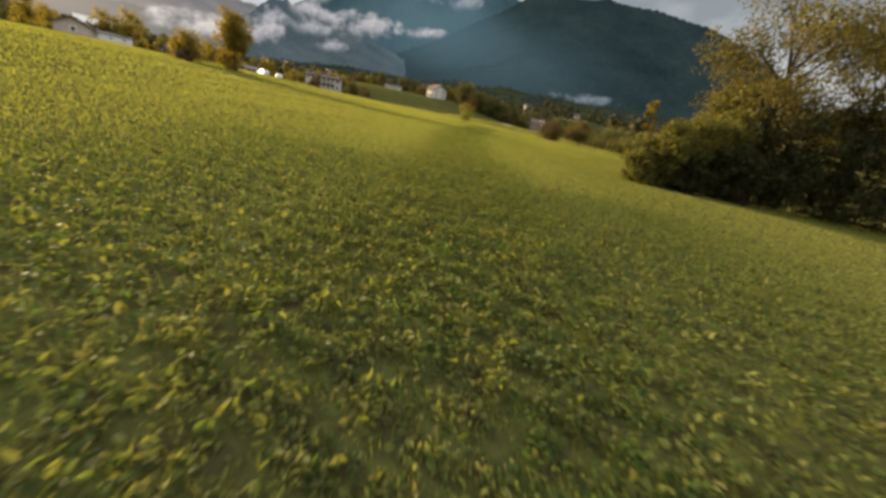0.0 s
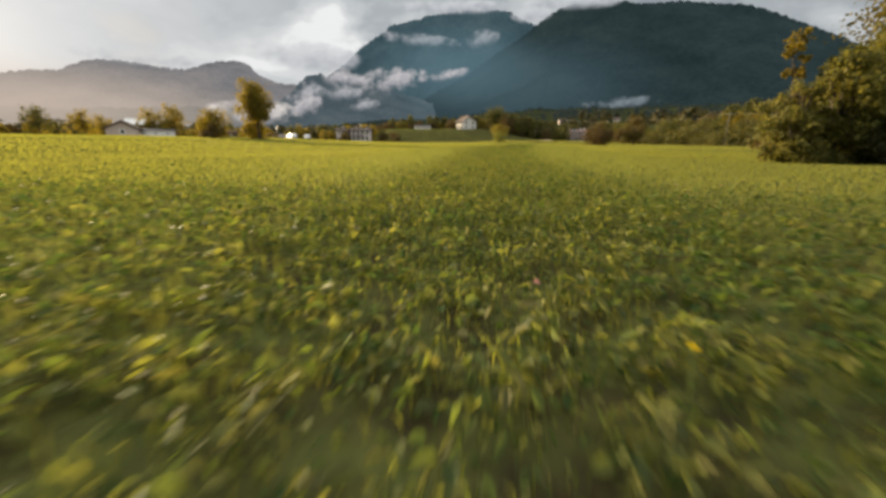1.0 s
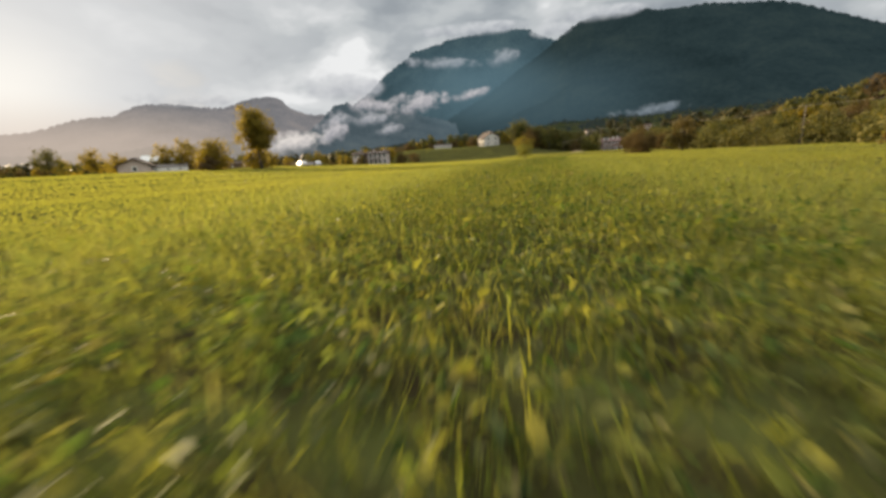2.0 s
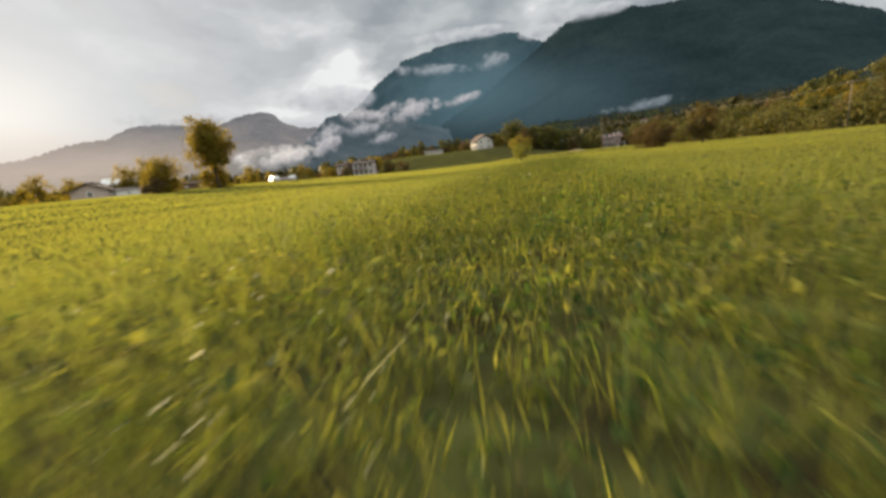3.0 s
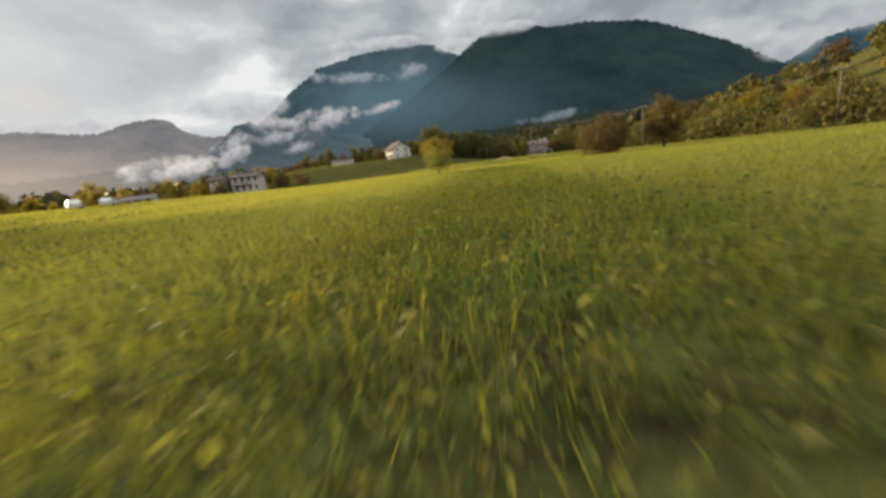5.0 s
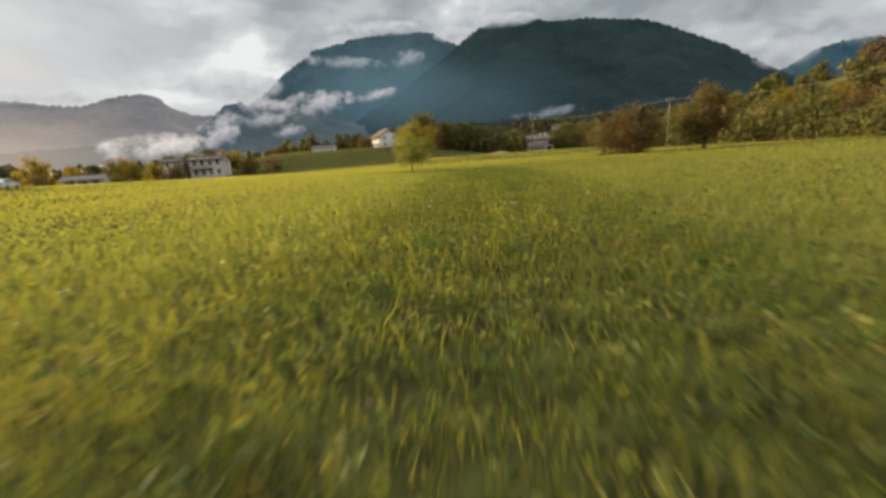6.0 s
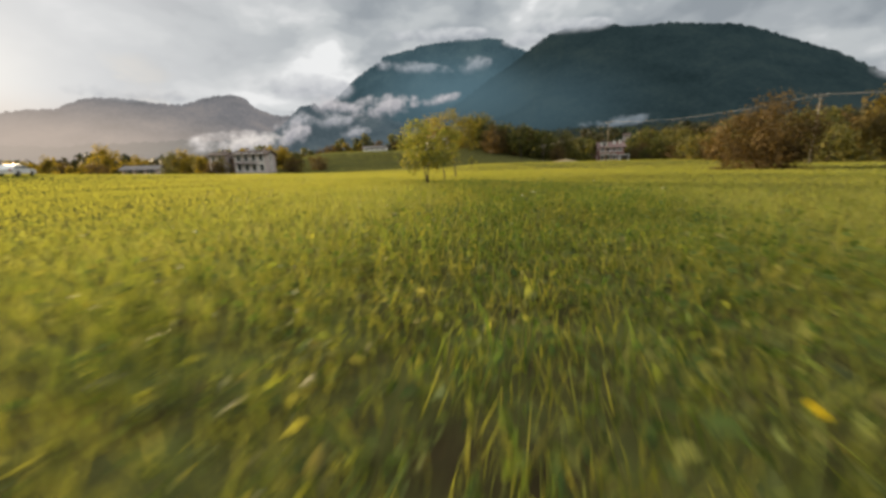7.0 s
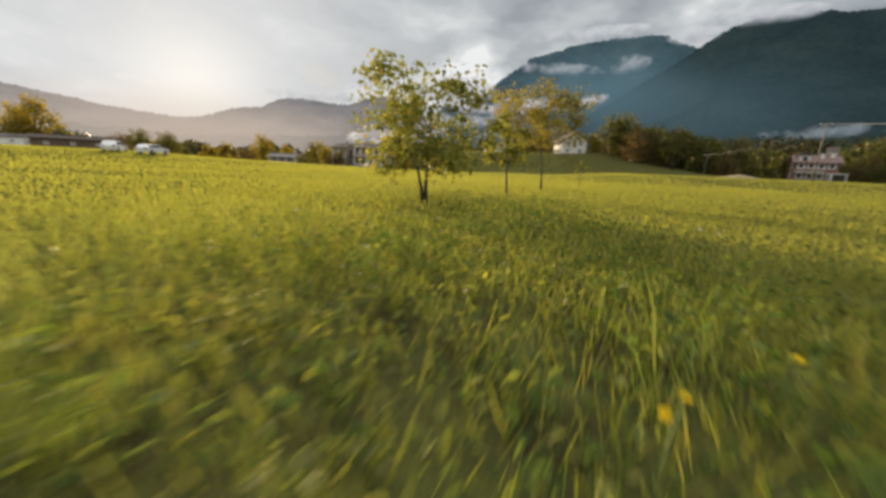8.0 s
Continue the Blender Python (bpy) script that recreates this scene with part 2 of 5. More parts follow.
# ---- mountains, far off ----
def range_of_hills(name, label, profile, near, far, mat, rough=0.25, seed=0, lo=None, hi=None):
    """A slope that climbs from near to far metres; profile: a few summits and saddles as (degrees to the left, degrees up)."""
    lo, hi = profile[0][0] if lo is None else lo, profile[-1][0] if hi is None else hi
    cols, lines = 560, 28
    az = np.linspace(lo, hi, cols)
    el = np.interp(az, [p[0] for p in profile], [p[1] for p in profile])
    el = el + rough * fractal(az, az * 0, 9, 6, seed)
    # treetops and crags along the ridge
    crest = 0.09 * fractal(az, az * 0, 0.7, 3, seed + 7) + 0.05 * np.random.default_rng(seed).uniform(-1, 1, cols)
    t = np.linspace(0, 1, lines)
    A, Tt = np.meshgrid(np.radians(az), t, indexing="ij")
    top = far * np.tan(np.radians(el))[:, None]
    bend = fractal(A * 90, Tt * 5, 14, 2, seed + 3) * 3.0
    gully = 1 - 2 * np.abs(fractal(A * 200 + bend * 2.5 + Tt * 10, Tt * 16, 24, 2, seed + 1))
    d = near + (far - near) * Tt + gully * 45 * np.sin(np.pi * Tt)
    z = -30 + (top + 30) * (Tt ** 1.15) + gully * 0.028 * top * np.sin(np.pi * Tt) + far * np.radians(crest)[:, None] * step(Tt, 0.9, 1.0)
    x, y = -np.sin(A) * d, 55 + np.cos(A) * d
    V = np.stack([x, y, z], -1).reshape(-1, 3)
    F = [(i * lines + j, (i + 1) * lines + j, (i + 1) * lines + j + 1, i * lines + j + 1) for i in range(cols - 1) for j in range(lines - 1)]
    return tagged(link(name, V, F, mat, smooth=True), label, "mountain", kind="structure")


# each slope's second colour is painted air light that glows by itself
pine = [(0.010, 0.020, 0.016), (0.022, 0.034, 0.022), (0.05, 0.055, 0.03)]
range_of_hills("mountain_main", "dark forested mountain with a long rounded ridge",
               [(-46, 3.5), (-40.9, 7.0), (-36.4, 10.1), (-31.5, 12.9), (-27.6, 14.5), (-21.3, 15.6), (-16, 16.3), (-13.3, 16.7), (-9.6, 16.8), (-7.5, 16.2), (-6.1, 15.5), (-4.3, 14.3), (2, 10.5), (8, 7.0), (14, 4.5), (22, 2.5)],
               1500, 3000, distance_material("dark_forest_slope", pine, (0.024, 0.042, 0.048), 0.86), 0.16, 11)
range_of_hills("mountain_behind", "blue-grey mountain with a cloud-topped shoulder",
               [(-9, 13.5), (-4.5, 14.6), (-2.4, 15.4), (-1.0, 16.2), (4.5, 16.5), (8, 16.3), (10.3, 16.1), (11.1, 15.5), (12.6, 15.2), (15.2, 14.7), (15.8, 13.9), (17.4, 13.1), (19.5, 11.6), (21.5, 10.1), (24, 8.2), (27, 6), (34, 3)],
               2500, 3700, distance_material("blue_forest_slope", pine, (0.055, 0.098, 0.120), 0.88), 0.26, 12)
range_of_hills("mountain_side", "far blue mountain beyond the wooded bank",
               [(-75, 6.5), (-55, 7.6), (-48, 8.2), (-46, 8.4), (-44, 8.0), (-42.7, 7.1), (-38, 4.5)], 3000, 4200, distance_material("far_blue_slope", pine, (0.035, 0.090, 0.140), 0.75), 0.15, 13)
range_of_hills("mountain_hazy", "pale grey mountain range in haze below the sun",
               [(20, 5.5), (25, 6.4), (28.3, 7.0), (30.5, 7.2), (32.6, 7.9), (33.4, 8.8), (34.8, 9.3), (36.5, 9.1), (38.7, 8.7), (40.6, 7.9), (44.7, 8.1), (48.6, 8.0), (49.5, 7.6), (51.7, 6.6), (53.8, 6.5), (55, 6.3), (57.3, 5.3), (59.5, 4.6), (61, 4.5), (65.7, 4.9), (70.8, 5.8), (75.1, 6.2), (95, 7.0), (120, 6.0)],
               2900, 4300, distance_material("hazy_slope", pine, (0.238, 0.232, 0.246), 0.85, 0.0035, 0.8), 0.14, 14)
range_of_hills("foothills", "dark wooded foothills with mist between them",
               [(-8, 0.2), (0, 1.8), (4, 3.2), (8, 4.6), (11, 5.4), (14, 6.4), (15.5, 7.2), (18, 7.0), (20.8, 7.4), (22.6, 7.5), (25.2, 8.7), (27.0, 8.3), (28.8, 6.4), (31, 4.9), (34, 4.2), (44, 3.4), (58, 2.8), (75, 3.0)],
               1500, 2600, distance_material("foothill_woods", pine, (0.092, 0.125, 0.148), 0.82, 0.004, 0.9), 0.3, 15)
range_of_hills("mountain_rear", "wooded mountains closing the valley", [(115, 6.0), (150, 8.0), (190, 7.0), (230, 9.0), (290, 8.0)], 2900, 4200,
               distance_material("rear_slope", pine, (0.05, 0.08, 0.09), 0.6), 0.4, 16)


# ---- mist and low cloud ----
def mist_material(name, white, density, scale, fill=0.0):
    m, n = material(name)
    g = n.add("ShaderNodeTexCoord").outputs["Generated"]
    s = n.add("ShaderNodeSeparateXYZ", {0: g})
    u = n.math("SUBTRACT", n.math("MULTIPLY", s.outputs[0], 2.0), 1.0)
    v = n.math("SUBTRACT", n.math("MULTIPLY", s.outputs[2], 2.0), 1.0)
    fall = n.math("SUBTRACT", 1.0, n.math("ADD", n.math("MULTIPLY", u, u), n.math("MULTIPLY", v, v)))
    obj = n.scaled(n.add("ShaderNodeTexCoord").outputs["Object"], (scale * 0.85, scale, scale))
    puff = n.noise(obj, 1.0, 5.0, 0.5)
    # lit tops and grey undersides are painted into the mist's own glow
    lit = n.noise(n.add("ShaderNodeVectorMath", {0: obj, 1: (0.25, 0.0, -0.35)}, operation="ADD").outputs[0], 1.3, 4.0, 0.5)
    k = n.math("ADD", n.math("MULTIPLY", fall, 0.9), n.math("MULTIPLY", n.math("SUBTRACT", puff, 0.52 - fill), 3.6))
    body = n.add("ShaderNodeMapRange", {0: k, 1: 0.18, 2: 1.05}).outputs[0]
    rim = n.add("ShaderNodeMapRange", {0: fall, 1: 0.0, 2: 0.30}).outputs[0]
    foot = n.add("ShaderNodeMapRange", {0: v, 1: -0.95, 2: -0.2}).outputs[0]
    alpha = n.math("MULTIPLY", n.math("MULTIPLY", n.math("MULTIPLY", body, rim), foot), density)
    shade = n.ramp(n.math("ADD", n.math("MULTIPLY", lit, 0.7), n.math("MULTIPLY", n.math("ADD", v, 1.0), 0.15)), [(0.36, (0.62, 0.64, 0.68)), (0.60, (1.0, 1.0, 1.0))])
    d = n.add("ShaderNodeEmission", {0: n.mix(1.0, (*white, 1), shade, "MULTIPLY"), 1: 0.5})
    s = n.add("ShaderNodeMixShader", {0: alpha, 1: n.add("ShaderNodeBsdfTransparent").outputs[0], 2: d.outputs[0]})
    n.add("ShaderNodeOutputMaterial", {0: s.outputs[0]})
    return m


def haze_glow(name, tint, density):
    """Thin even haze as a self-lit sheet that thins out to its border; its tint is painted light."""
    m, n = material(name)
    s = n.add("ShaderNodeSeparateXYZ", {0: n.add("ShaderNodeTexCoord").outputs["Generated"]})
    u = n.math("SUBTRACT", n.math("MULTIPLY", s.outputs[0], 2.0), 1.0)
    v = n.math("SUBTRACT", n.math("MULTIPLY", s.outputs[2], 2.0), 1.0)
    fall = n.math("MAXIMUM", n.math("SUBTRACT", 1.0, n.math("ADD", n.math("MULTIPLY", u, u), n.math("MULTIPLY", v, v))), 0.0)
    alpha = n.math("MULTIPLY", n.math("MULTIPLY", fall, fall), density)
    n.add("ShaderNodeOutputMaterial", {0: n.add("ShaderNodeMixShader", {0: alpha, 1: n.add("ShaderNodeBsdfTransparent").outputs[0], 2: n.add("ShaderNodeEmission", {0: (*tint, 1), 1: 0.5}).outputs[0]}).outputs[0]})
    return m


def mist_bank(label, az, el, width, height, dist, mat, tilt=0.0, seed=0):
    """A bank of mist, width and height in degrees, bellied towards the valley."""
    hw, hh = dist * math.tan(radians(width / 2)), dist * math.tan(radians(height / 2))
    U, V = np.meshgrid(np.linspace(-1, 1, 30), np.linspace(-1, 1, 14), indexing="ij")
    belly = -0.25 * hh * (1 - U * U) * (1 - V * V) * (1 + 0.6 * fractal(U * 3, V * 3, 1.5, 3, seed))
    P = np.stack([U * hw, belly, V * hh], -1).reshape(-1, 3)
    F = [(i * 14 + j, (i + 1) * 14 + j, (i + 1) * 14 + j + 1, i * 14 + j + 1) for i in range(29) for j in range(13)]
    ob = link("mist_bank", P, F, mat, smooth=True)
    a = radians(az)
    ob.matrix_world = Matrix.Translation((-math.sin(a) * dist, 55 + math.cos(a) * dist, dist * math.tan(radians(el)))) @ pose(0, 0, 0, 0, 0, az) @ pose(0, 0, 0, 0, tilt, 0)
    ob.visible_shadow = False
    return tagged(ob, label, "mist", "mist over the valley", "stuff")


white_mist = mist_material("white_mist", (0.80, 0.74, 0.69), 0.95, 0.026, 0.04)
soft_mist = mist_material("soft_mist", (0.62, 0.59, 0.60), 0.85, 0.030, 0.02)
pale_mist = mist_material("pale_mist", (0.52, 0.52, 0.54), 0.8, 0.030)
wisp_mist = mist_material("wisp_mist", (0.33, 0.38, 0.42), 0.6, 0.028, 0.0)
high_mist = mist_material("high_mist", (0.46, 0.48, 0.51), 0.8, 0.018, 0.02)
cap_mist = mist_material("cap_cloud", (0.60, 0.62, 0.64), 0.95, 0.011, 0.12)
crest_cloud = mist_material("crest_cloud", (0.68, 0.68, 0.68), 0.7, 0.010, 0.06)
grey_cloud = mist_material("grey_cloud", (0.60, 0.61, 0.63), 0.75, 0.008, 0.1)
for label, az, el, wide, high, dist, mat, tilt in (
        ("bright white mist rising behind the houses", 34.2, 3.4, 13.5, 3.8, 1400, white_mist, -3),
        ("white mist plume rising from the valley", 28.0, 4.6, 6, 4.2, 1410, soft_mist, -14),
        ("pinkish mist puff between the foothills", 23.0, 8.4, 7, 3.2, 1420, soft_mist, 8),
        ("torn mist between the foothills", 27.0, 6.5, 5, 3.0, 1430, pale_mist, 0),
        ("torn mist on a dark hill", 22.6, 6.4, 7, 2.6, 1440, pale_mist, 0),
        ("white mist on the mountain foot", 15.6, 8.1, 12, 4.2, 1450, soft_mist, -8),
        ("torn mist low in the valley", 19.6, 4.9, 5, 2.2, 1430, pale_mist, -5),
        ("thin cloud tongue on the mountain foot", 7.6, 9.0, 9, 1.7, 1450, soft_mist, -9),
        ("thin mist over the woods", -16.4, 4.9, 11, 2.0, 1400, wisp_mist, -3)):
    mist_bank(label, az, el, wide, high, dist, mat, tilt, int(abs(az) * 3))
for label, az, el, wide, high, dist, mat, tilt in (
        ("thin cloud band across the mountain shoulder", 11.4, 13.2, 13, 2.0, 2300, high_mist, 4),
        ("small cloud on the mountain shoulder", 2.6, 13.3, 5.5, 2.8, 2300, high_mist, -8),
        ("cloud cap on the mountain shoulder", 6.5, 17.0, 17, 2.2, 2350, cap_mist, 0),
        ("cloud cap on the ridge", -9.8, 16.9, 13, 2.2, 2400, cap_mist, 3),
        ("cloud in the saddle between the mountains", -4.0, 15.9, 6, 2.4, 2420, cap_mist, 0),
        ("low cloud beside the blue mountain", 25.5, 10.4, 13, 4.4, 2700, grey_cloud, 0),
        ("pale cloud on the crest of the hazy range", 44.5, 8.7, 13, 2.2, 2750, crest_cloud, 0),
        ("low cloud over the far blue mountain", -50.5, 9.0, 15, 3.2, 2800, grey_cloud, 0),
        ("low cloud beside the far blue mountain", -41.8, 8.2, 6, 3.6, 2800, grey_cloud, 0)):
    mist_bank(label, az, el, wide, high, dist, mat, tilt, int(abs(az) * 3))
# three added sheets glow in the tint of haze over the far slopes
mist_bank("self-lit sheet of thin blue haze between the mountains", 6, 10.0, 28, 13, 2200, haze_glow("thin_haze", (0.13, 0.23, 0.28), 0.45), 0, 12)
mist_bank("self-lit sheet of thin blue haze on the mountain flank", -2, 7.0, 44, 17, 1470, haze_glow("flank_haze", (0.10, 0.175, 0.215), 0.36), 0, 14)
mist_bank("self-lit sheet of warm haze before the far range", 58, 3.0, 60, 13, 1440, haze_glow("warm_haze_glow", (0.74, 0.60, 0.48), 0.62), 0, 15)


# ---- the meadow's plants ----
PX, PY = np.array([r[1] for r in PATH]), np.array([r[2] for r in PATH])


def off_path(x, y):
    """Sideways distance from the flown line, which runs on straight past its end."""
    return np.abs(x - np.interp(y, PY, PX) + np.maximum(y - 93, 0) * 0.35) + np.maximum(-y, 0) * 0.3


def scatter(x0, x1, y0, y1, per_m2, keep):
    count = int((x1 - x0) * (y1 - y0) * per_m2)
    x, y = rng.uniform(x0, x1, count), rng.uniform(y0, y1, count)
    ok = keep(x, y)
    return x[ok], y[ok]


def blades(name, x, y, height, width, lean, mat, label, plain=False):
    """Grass blades: one tapered, bent strip each, or a plain slim one."""
    n = len(x)
    z = ground_z(x, y) - 0.01
    yaw, bend = rng.uniform(0, 2 * np.pi, n), rng.uniform(0, 2 * np.pi, n)
    side = np.stack([np.cos(yaw), np.sin(yaw), np.zeros(n)], -1) * (width / 2)[:, None]
    out = np.stack([np.cos(bend), np.sin(bend), np.zeros(n)], -1) * (lean * height)[:, None]
    base = np.stack([x, y, z], -1)
    up = np.zeros((n, 3))
    up[:, 2] = height
    mid, tip = base + up * 0.6 + out * 0.35, base + up + out
    if plain:
        V = np.stack([base - side, base + side, tip], 1)
        return tagged(new(name, pattern_mesh(name, V, [(0, 1, 2)], mat)), label, "grass", kind="stuff")
    V = np.stack([base - side * 0.7, base + side * 0.7, mid + side, mid - side, tip], 1)
    return tagged(new(name, pattern_mesh(name, V, [(0, 1, 2, 3), (3, 2, 4)], mat)), label, "grass", kind="stuff")


def broad_leaves(name, x, y, height, length, mat, label):
    """Clover and dock: an oval leaf folded along its rib, on a thin stalk."""
    n = len(x)
    z = ground_z(x, y)
    yaw, tilt, roll = rng.uniform(0, 2 * np.pi, n), rng.normal(0.15, 0.55, n), rng.normal(0, 0.55, n)
    d = np.stack([np.cos(yaw) * np.cos(tilt), np.sin(yaw) * np.cos(tilt), np.sin(tilt)], -1)
    s0 = np.stack([-np.sin(yaw), np.cos(yaw), np.zeros(n)], -1)
    nn = np.cross(d, s0)
    s = s0 * np.cos(roll)[:, None] + nn * np.sin(roll)[:, None]
    nn = np.cross(d, s)
    L, W = length[:, None], (length * rng.uniform(0.12, 0.36, n))[:, None]
    b = np.stack([x, y, z + height], -1)
    foot = np.stack([x - d[:, 0] * length * 0.5, y - d[:, 1] * length * 0.5, z], -1)
    fold = nn * W * rng.uniform(0.2, 0.75, n)[:, None]
    V = np.stack([b, b + d * L * 0.3 + s * W + fold, b + d * L * 0.7 + s * W * 0.8 + fold, b + d * L - nn * L * 0.12,
                  b + d * L * 0.7 - s * W * 0.8 + fold, b + d * L * 0.3 - s * W + fold, foot - s * 0.003, foot + s * 0.003], 1)
    return tagged(new(name, pattern_mesh(name, V, [(0, 1, 2, 3), (0, 3, 4, 5), (6, 7, 0)], mat)), label, "leaves", kind="stuff")


grass_mat = leafy("grass_blade", [(0.131, 0.154, 0.033), (0.182, 0.198, 0.040), (0.215, 0.194, 0.056), (0.245, 0.246, 0.047), (0.288, 0.266, 0.075)], 0.52, 0.7,
                  [(0.078, 0.113, 0.028), (0.121, 0.158, 0.035), (0.177, 0.202, 0.043)], glow_tint=(1.2, 1.16, 0.5))
leaf_mat = leafy("clover_leaf", [(0.062, 0.086, 0.025), (0.118, 0.112, 0.044), (0.128, 0.158, 0.039), (0.178, 0.198, 0.049), (0.150, 0.134, 0.053), (0.218, 0.224, 0.060), (0.270, 0.252, 0.080)], 0.5, 0.9,
                 [(0.047, 0.082, 0.028), (0.090, 0.132, 0.041), (0.110, 0.110, 0.046), (0.160, 0.190, 0.052)], gloss=0.6, glow_tint=(1.22, 1.16, 0.5), sheen=0.14)
stem_mat = leafy("grass_stem", [(0.189, 0.219, 0.063), (0.240, 0.262, 0.078), (0.286, 0.284, 0.100), (0.355, 0.321, 0.142)], 0.55, 0.8,
                 [(0.137, 0.180, 0.051), (0.206, 0.235, 0.067)], glow_tint=(1.16, 1.14, 0.55))
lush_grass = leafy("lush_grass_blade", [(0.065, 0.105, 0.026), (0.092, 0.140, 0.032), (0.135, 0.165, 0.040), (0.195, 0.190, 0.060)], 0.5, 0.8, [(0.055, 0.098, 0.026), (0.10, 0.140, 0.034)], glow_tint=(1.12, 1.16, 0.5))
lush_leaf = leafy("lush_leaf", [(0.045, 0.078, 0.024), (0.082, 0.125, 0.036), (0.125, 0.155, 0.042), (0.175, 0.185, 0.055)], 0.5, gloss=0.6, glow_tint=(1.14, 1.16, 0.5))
far_mat = leafy("meadow_grass_far", [(0.213, 0.232, 0.059), (0.239, 0.251, 0.068), (0.265, 0.267, 0.076)], 0.58, 0.12,
                [(0.201, 0.229, 0.057), (0.228, 0.244, 0.066)])


def clump(x, y, scale=0.9, seed=21):
    return np.clip(0.5 + 1.15 * fractal(x, y, scale, 3, seed), 0, 1.4)


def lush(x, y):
    """The patch of longer, greener grass short of the young trees, and small ones before it on the side away from the
    sun, which also darken that side for its lack of glare.
    """
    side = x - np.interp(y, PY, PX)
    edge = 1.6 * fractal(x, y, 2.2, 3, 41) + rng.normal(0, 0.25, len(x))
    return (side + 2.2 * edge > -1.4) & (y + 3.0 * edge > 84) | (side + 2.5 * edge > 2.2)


def soft_band(d, near, far):
    """Between two distances, with a ragged border."""
    d = d * rng.uniform(0.72, 1.28, len(d))
    return (d >= near) & (d < far)


def meadow_layer(bounds, near, far, per_m2, size, leafiness, mats):
    """Plants between two sideways distances from the flown line; leafiness: share of broad leaves at the start and further on."""
    x, y = scatter(*bounds, per_m2, lambda x, y: soft_band(off_path(x, y), near, far))
    c = clump(x, y) * (0.45 + 0.75 * clump(x, y, 0.34, 25))
    ok = rng.uniform(0, 1, len(x)) < 0.10 + 1.25 * c
    x, y, c = x[ok], y[ok], c[ok]
    share = leafiness[0] + (leafiness[1] - leafiness[0]) * step(y, 8, 26)
    leaf = rng.uniform(0, 1, len(x)) < share
    tall = (0.6 + 0.55 * clump(x, y, 2.6, 29)) * (0.75 + 0.45 * step(y, 20, 40))
    h = (0.07 + 0.19 * rng.uniform(0, 1, len(x)) * (0.35 + c)) * tall * (1 - 0.5 * step(off_path(x, y), 2.2, 6.5)) * (1 - 0.62 * step(y, 96, 100))
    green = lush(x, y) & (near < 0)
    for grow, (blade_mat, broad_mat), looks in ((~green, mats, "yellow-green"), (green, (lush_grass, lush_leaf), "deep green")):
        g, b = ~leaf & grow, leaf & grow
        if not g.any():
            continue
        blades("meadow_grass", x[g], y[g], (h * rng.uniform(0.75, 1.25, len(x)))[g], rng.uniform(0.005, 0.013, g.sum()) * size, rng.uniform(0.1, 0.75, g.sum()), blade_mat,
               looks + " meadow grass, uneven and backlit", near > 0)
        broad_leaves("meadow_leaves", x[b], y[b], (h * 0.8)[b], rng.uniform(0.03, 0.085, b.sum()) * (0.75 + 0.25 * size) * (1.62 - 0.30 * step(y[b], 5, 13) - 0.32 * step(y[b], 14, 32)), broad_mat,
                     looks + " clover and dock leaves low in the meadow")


meadow_layer((-8, 14, -2, 106), -9.0, 2.6, 385, 1.05, (0.80, 0.68), (grass_mat, leaf_mat))
meadow_layer((-16, 22, -2, 114), 2.6, 8.5, 175, 1.6, (0.60, 0.20), (grass_mat, leaf_mat))
meadow_layer((-22, 26, -2, 28), 8.0, 15.0, 110, 1.8, (0.35, 0.05), (grass_mat, leaf_mat))
x, y = scatter(-8, 12, -1, 104, 105, lambda x, y: soft_band(off_path(x, y), -9.0, 1.7))
# the darker leaf colour paints shaded depth between the taller plants
broad_leaves("low_leaves", x, y, rng.uniform(0.01, 0.08, len(x)), rng.uniform(0.03, 0.08, len(x)), lush_leaf, "low green leaves close to the soil of the meadow")

x, y = scatter(-8, 12, -1, 32, 150, lambda x, y: soft_band(off_path(x, y), -9.0, 3.2) & (rng.uniform(0, 1, len(x)) < clump(x, y) * (1.3 - step(y, 14, 32))))
broad_leaves("clover_leaves", x, y, rng.uniform(0.05, 0.17, len(x)), rng.uniform(0.025, 0.06, len(x)), leaf_mat, "small clover leaves crowded in the meadow")
x, y = scatter(-12, 16, -2, 18, 100, lambda x, y: soft_band(off_path(x, y), 1.8, 10) & (rng.uniform(0, 1, len(x)) < 0.2 + clump(x, y)))
green = rng.uniform(0, 1, len(x)) < 0.55
for some, mat, looks in ((green, lush_leaf, "deep green"), (~green, leaf_mat, "olive green")):
    broad_leaves("clover_leaves", x[some], y[some], rng.uniform(0.05, 0.16, some.sum()), rng.uniform(0.05, 0.12, some.sum()), mat, looks + " clover leaves where the meadow begins")

x, y = scatter(-14, 20, -2, 114, 190, lambda x, y: soft_band(off_path(x, y), -9.0, 9.5))
few = rng.uniform(0, 1, len(x)) < (0.42 + 0.6 * clump(x, y, 1.6, 33)) * (1 - 0.5 * step(off_path(x, y), 4, 8))
x, y = x[few], y[few]
hs = rng.uniform(0.13, 0.30, len(x)) * (0.72 + 0.28 * step(off_path(x, y), 0.8, 2.2)) * (1 - 0.45 * step(off_path(x, y), 2.5, 7)) * (0.8 + 0.2 * step(y, 20, 40)) * (1 - 0.62 * step(y, 96, 100))
near = off_path(x, y) < 2.4
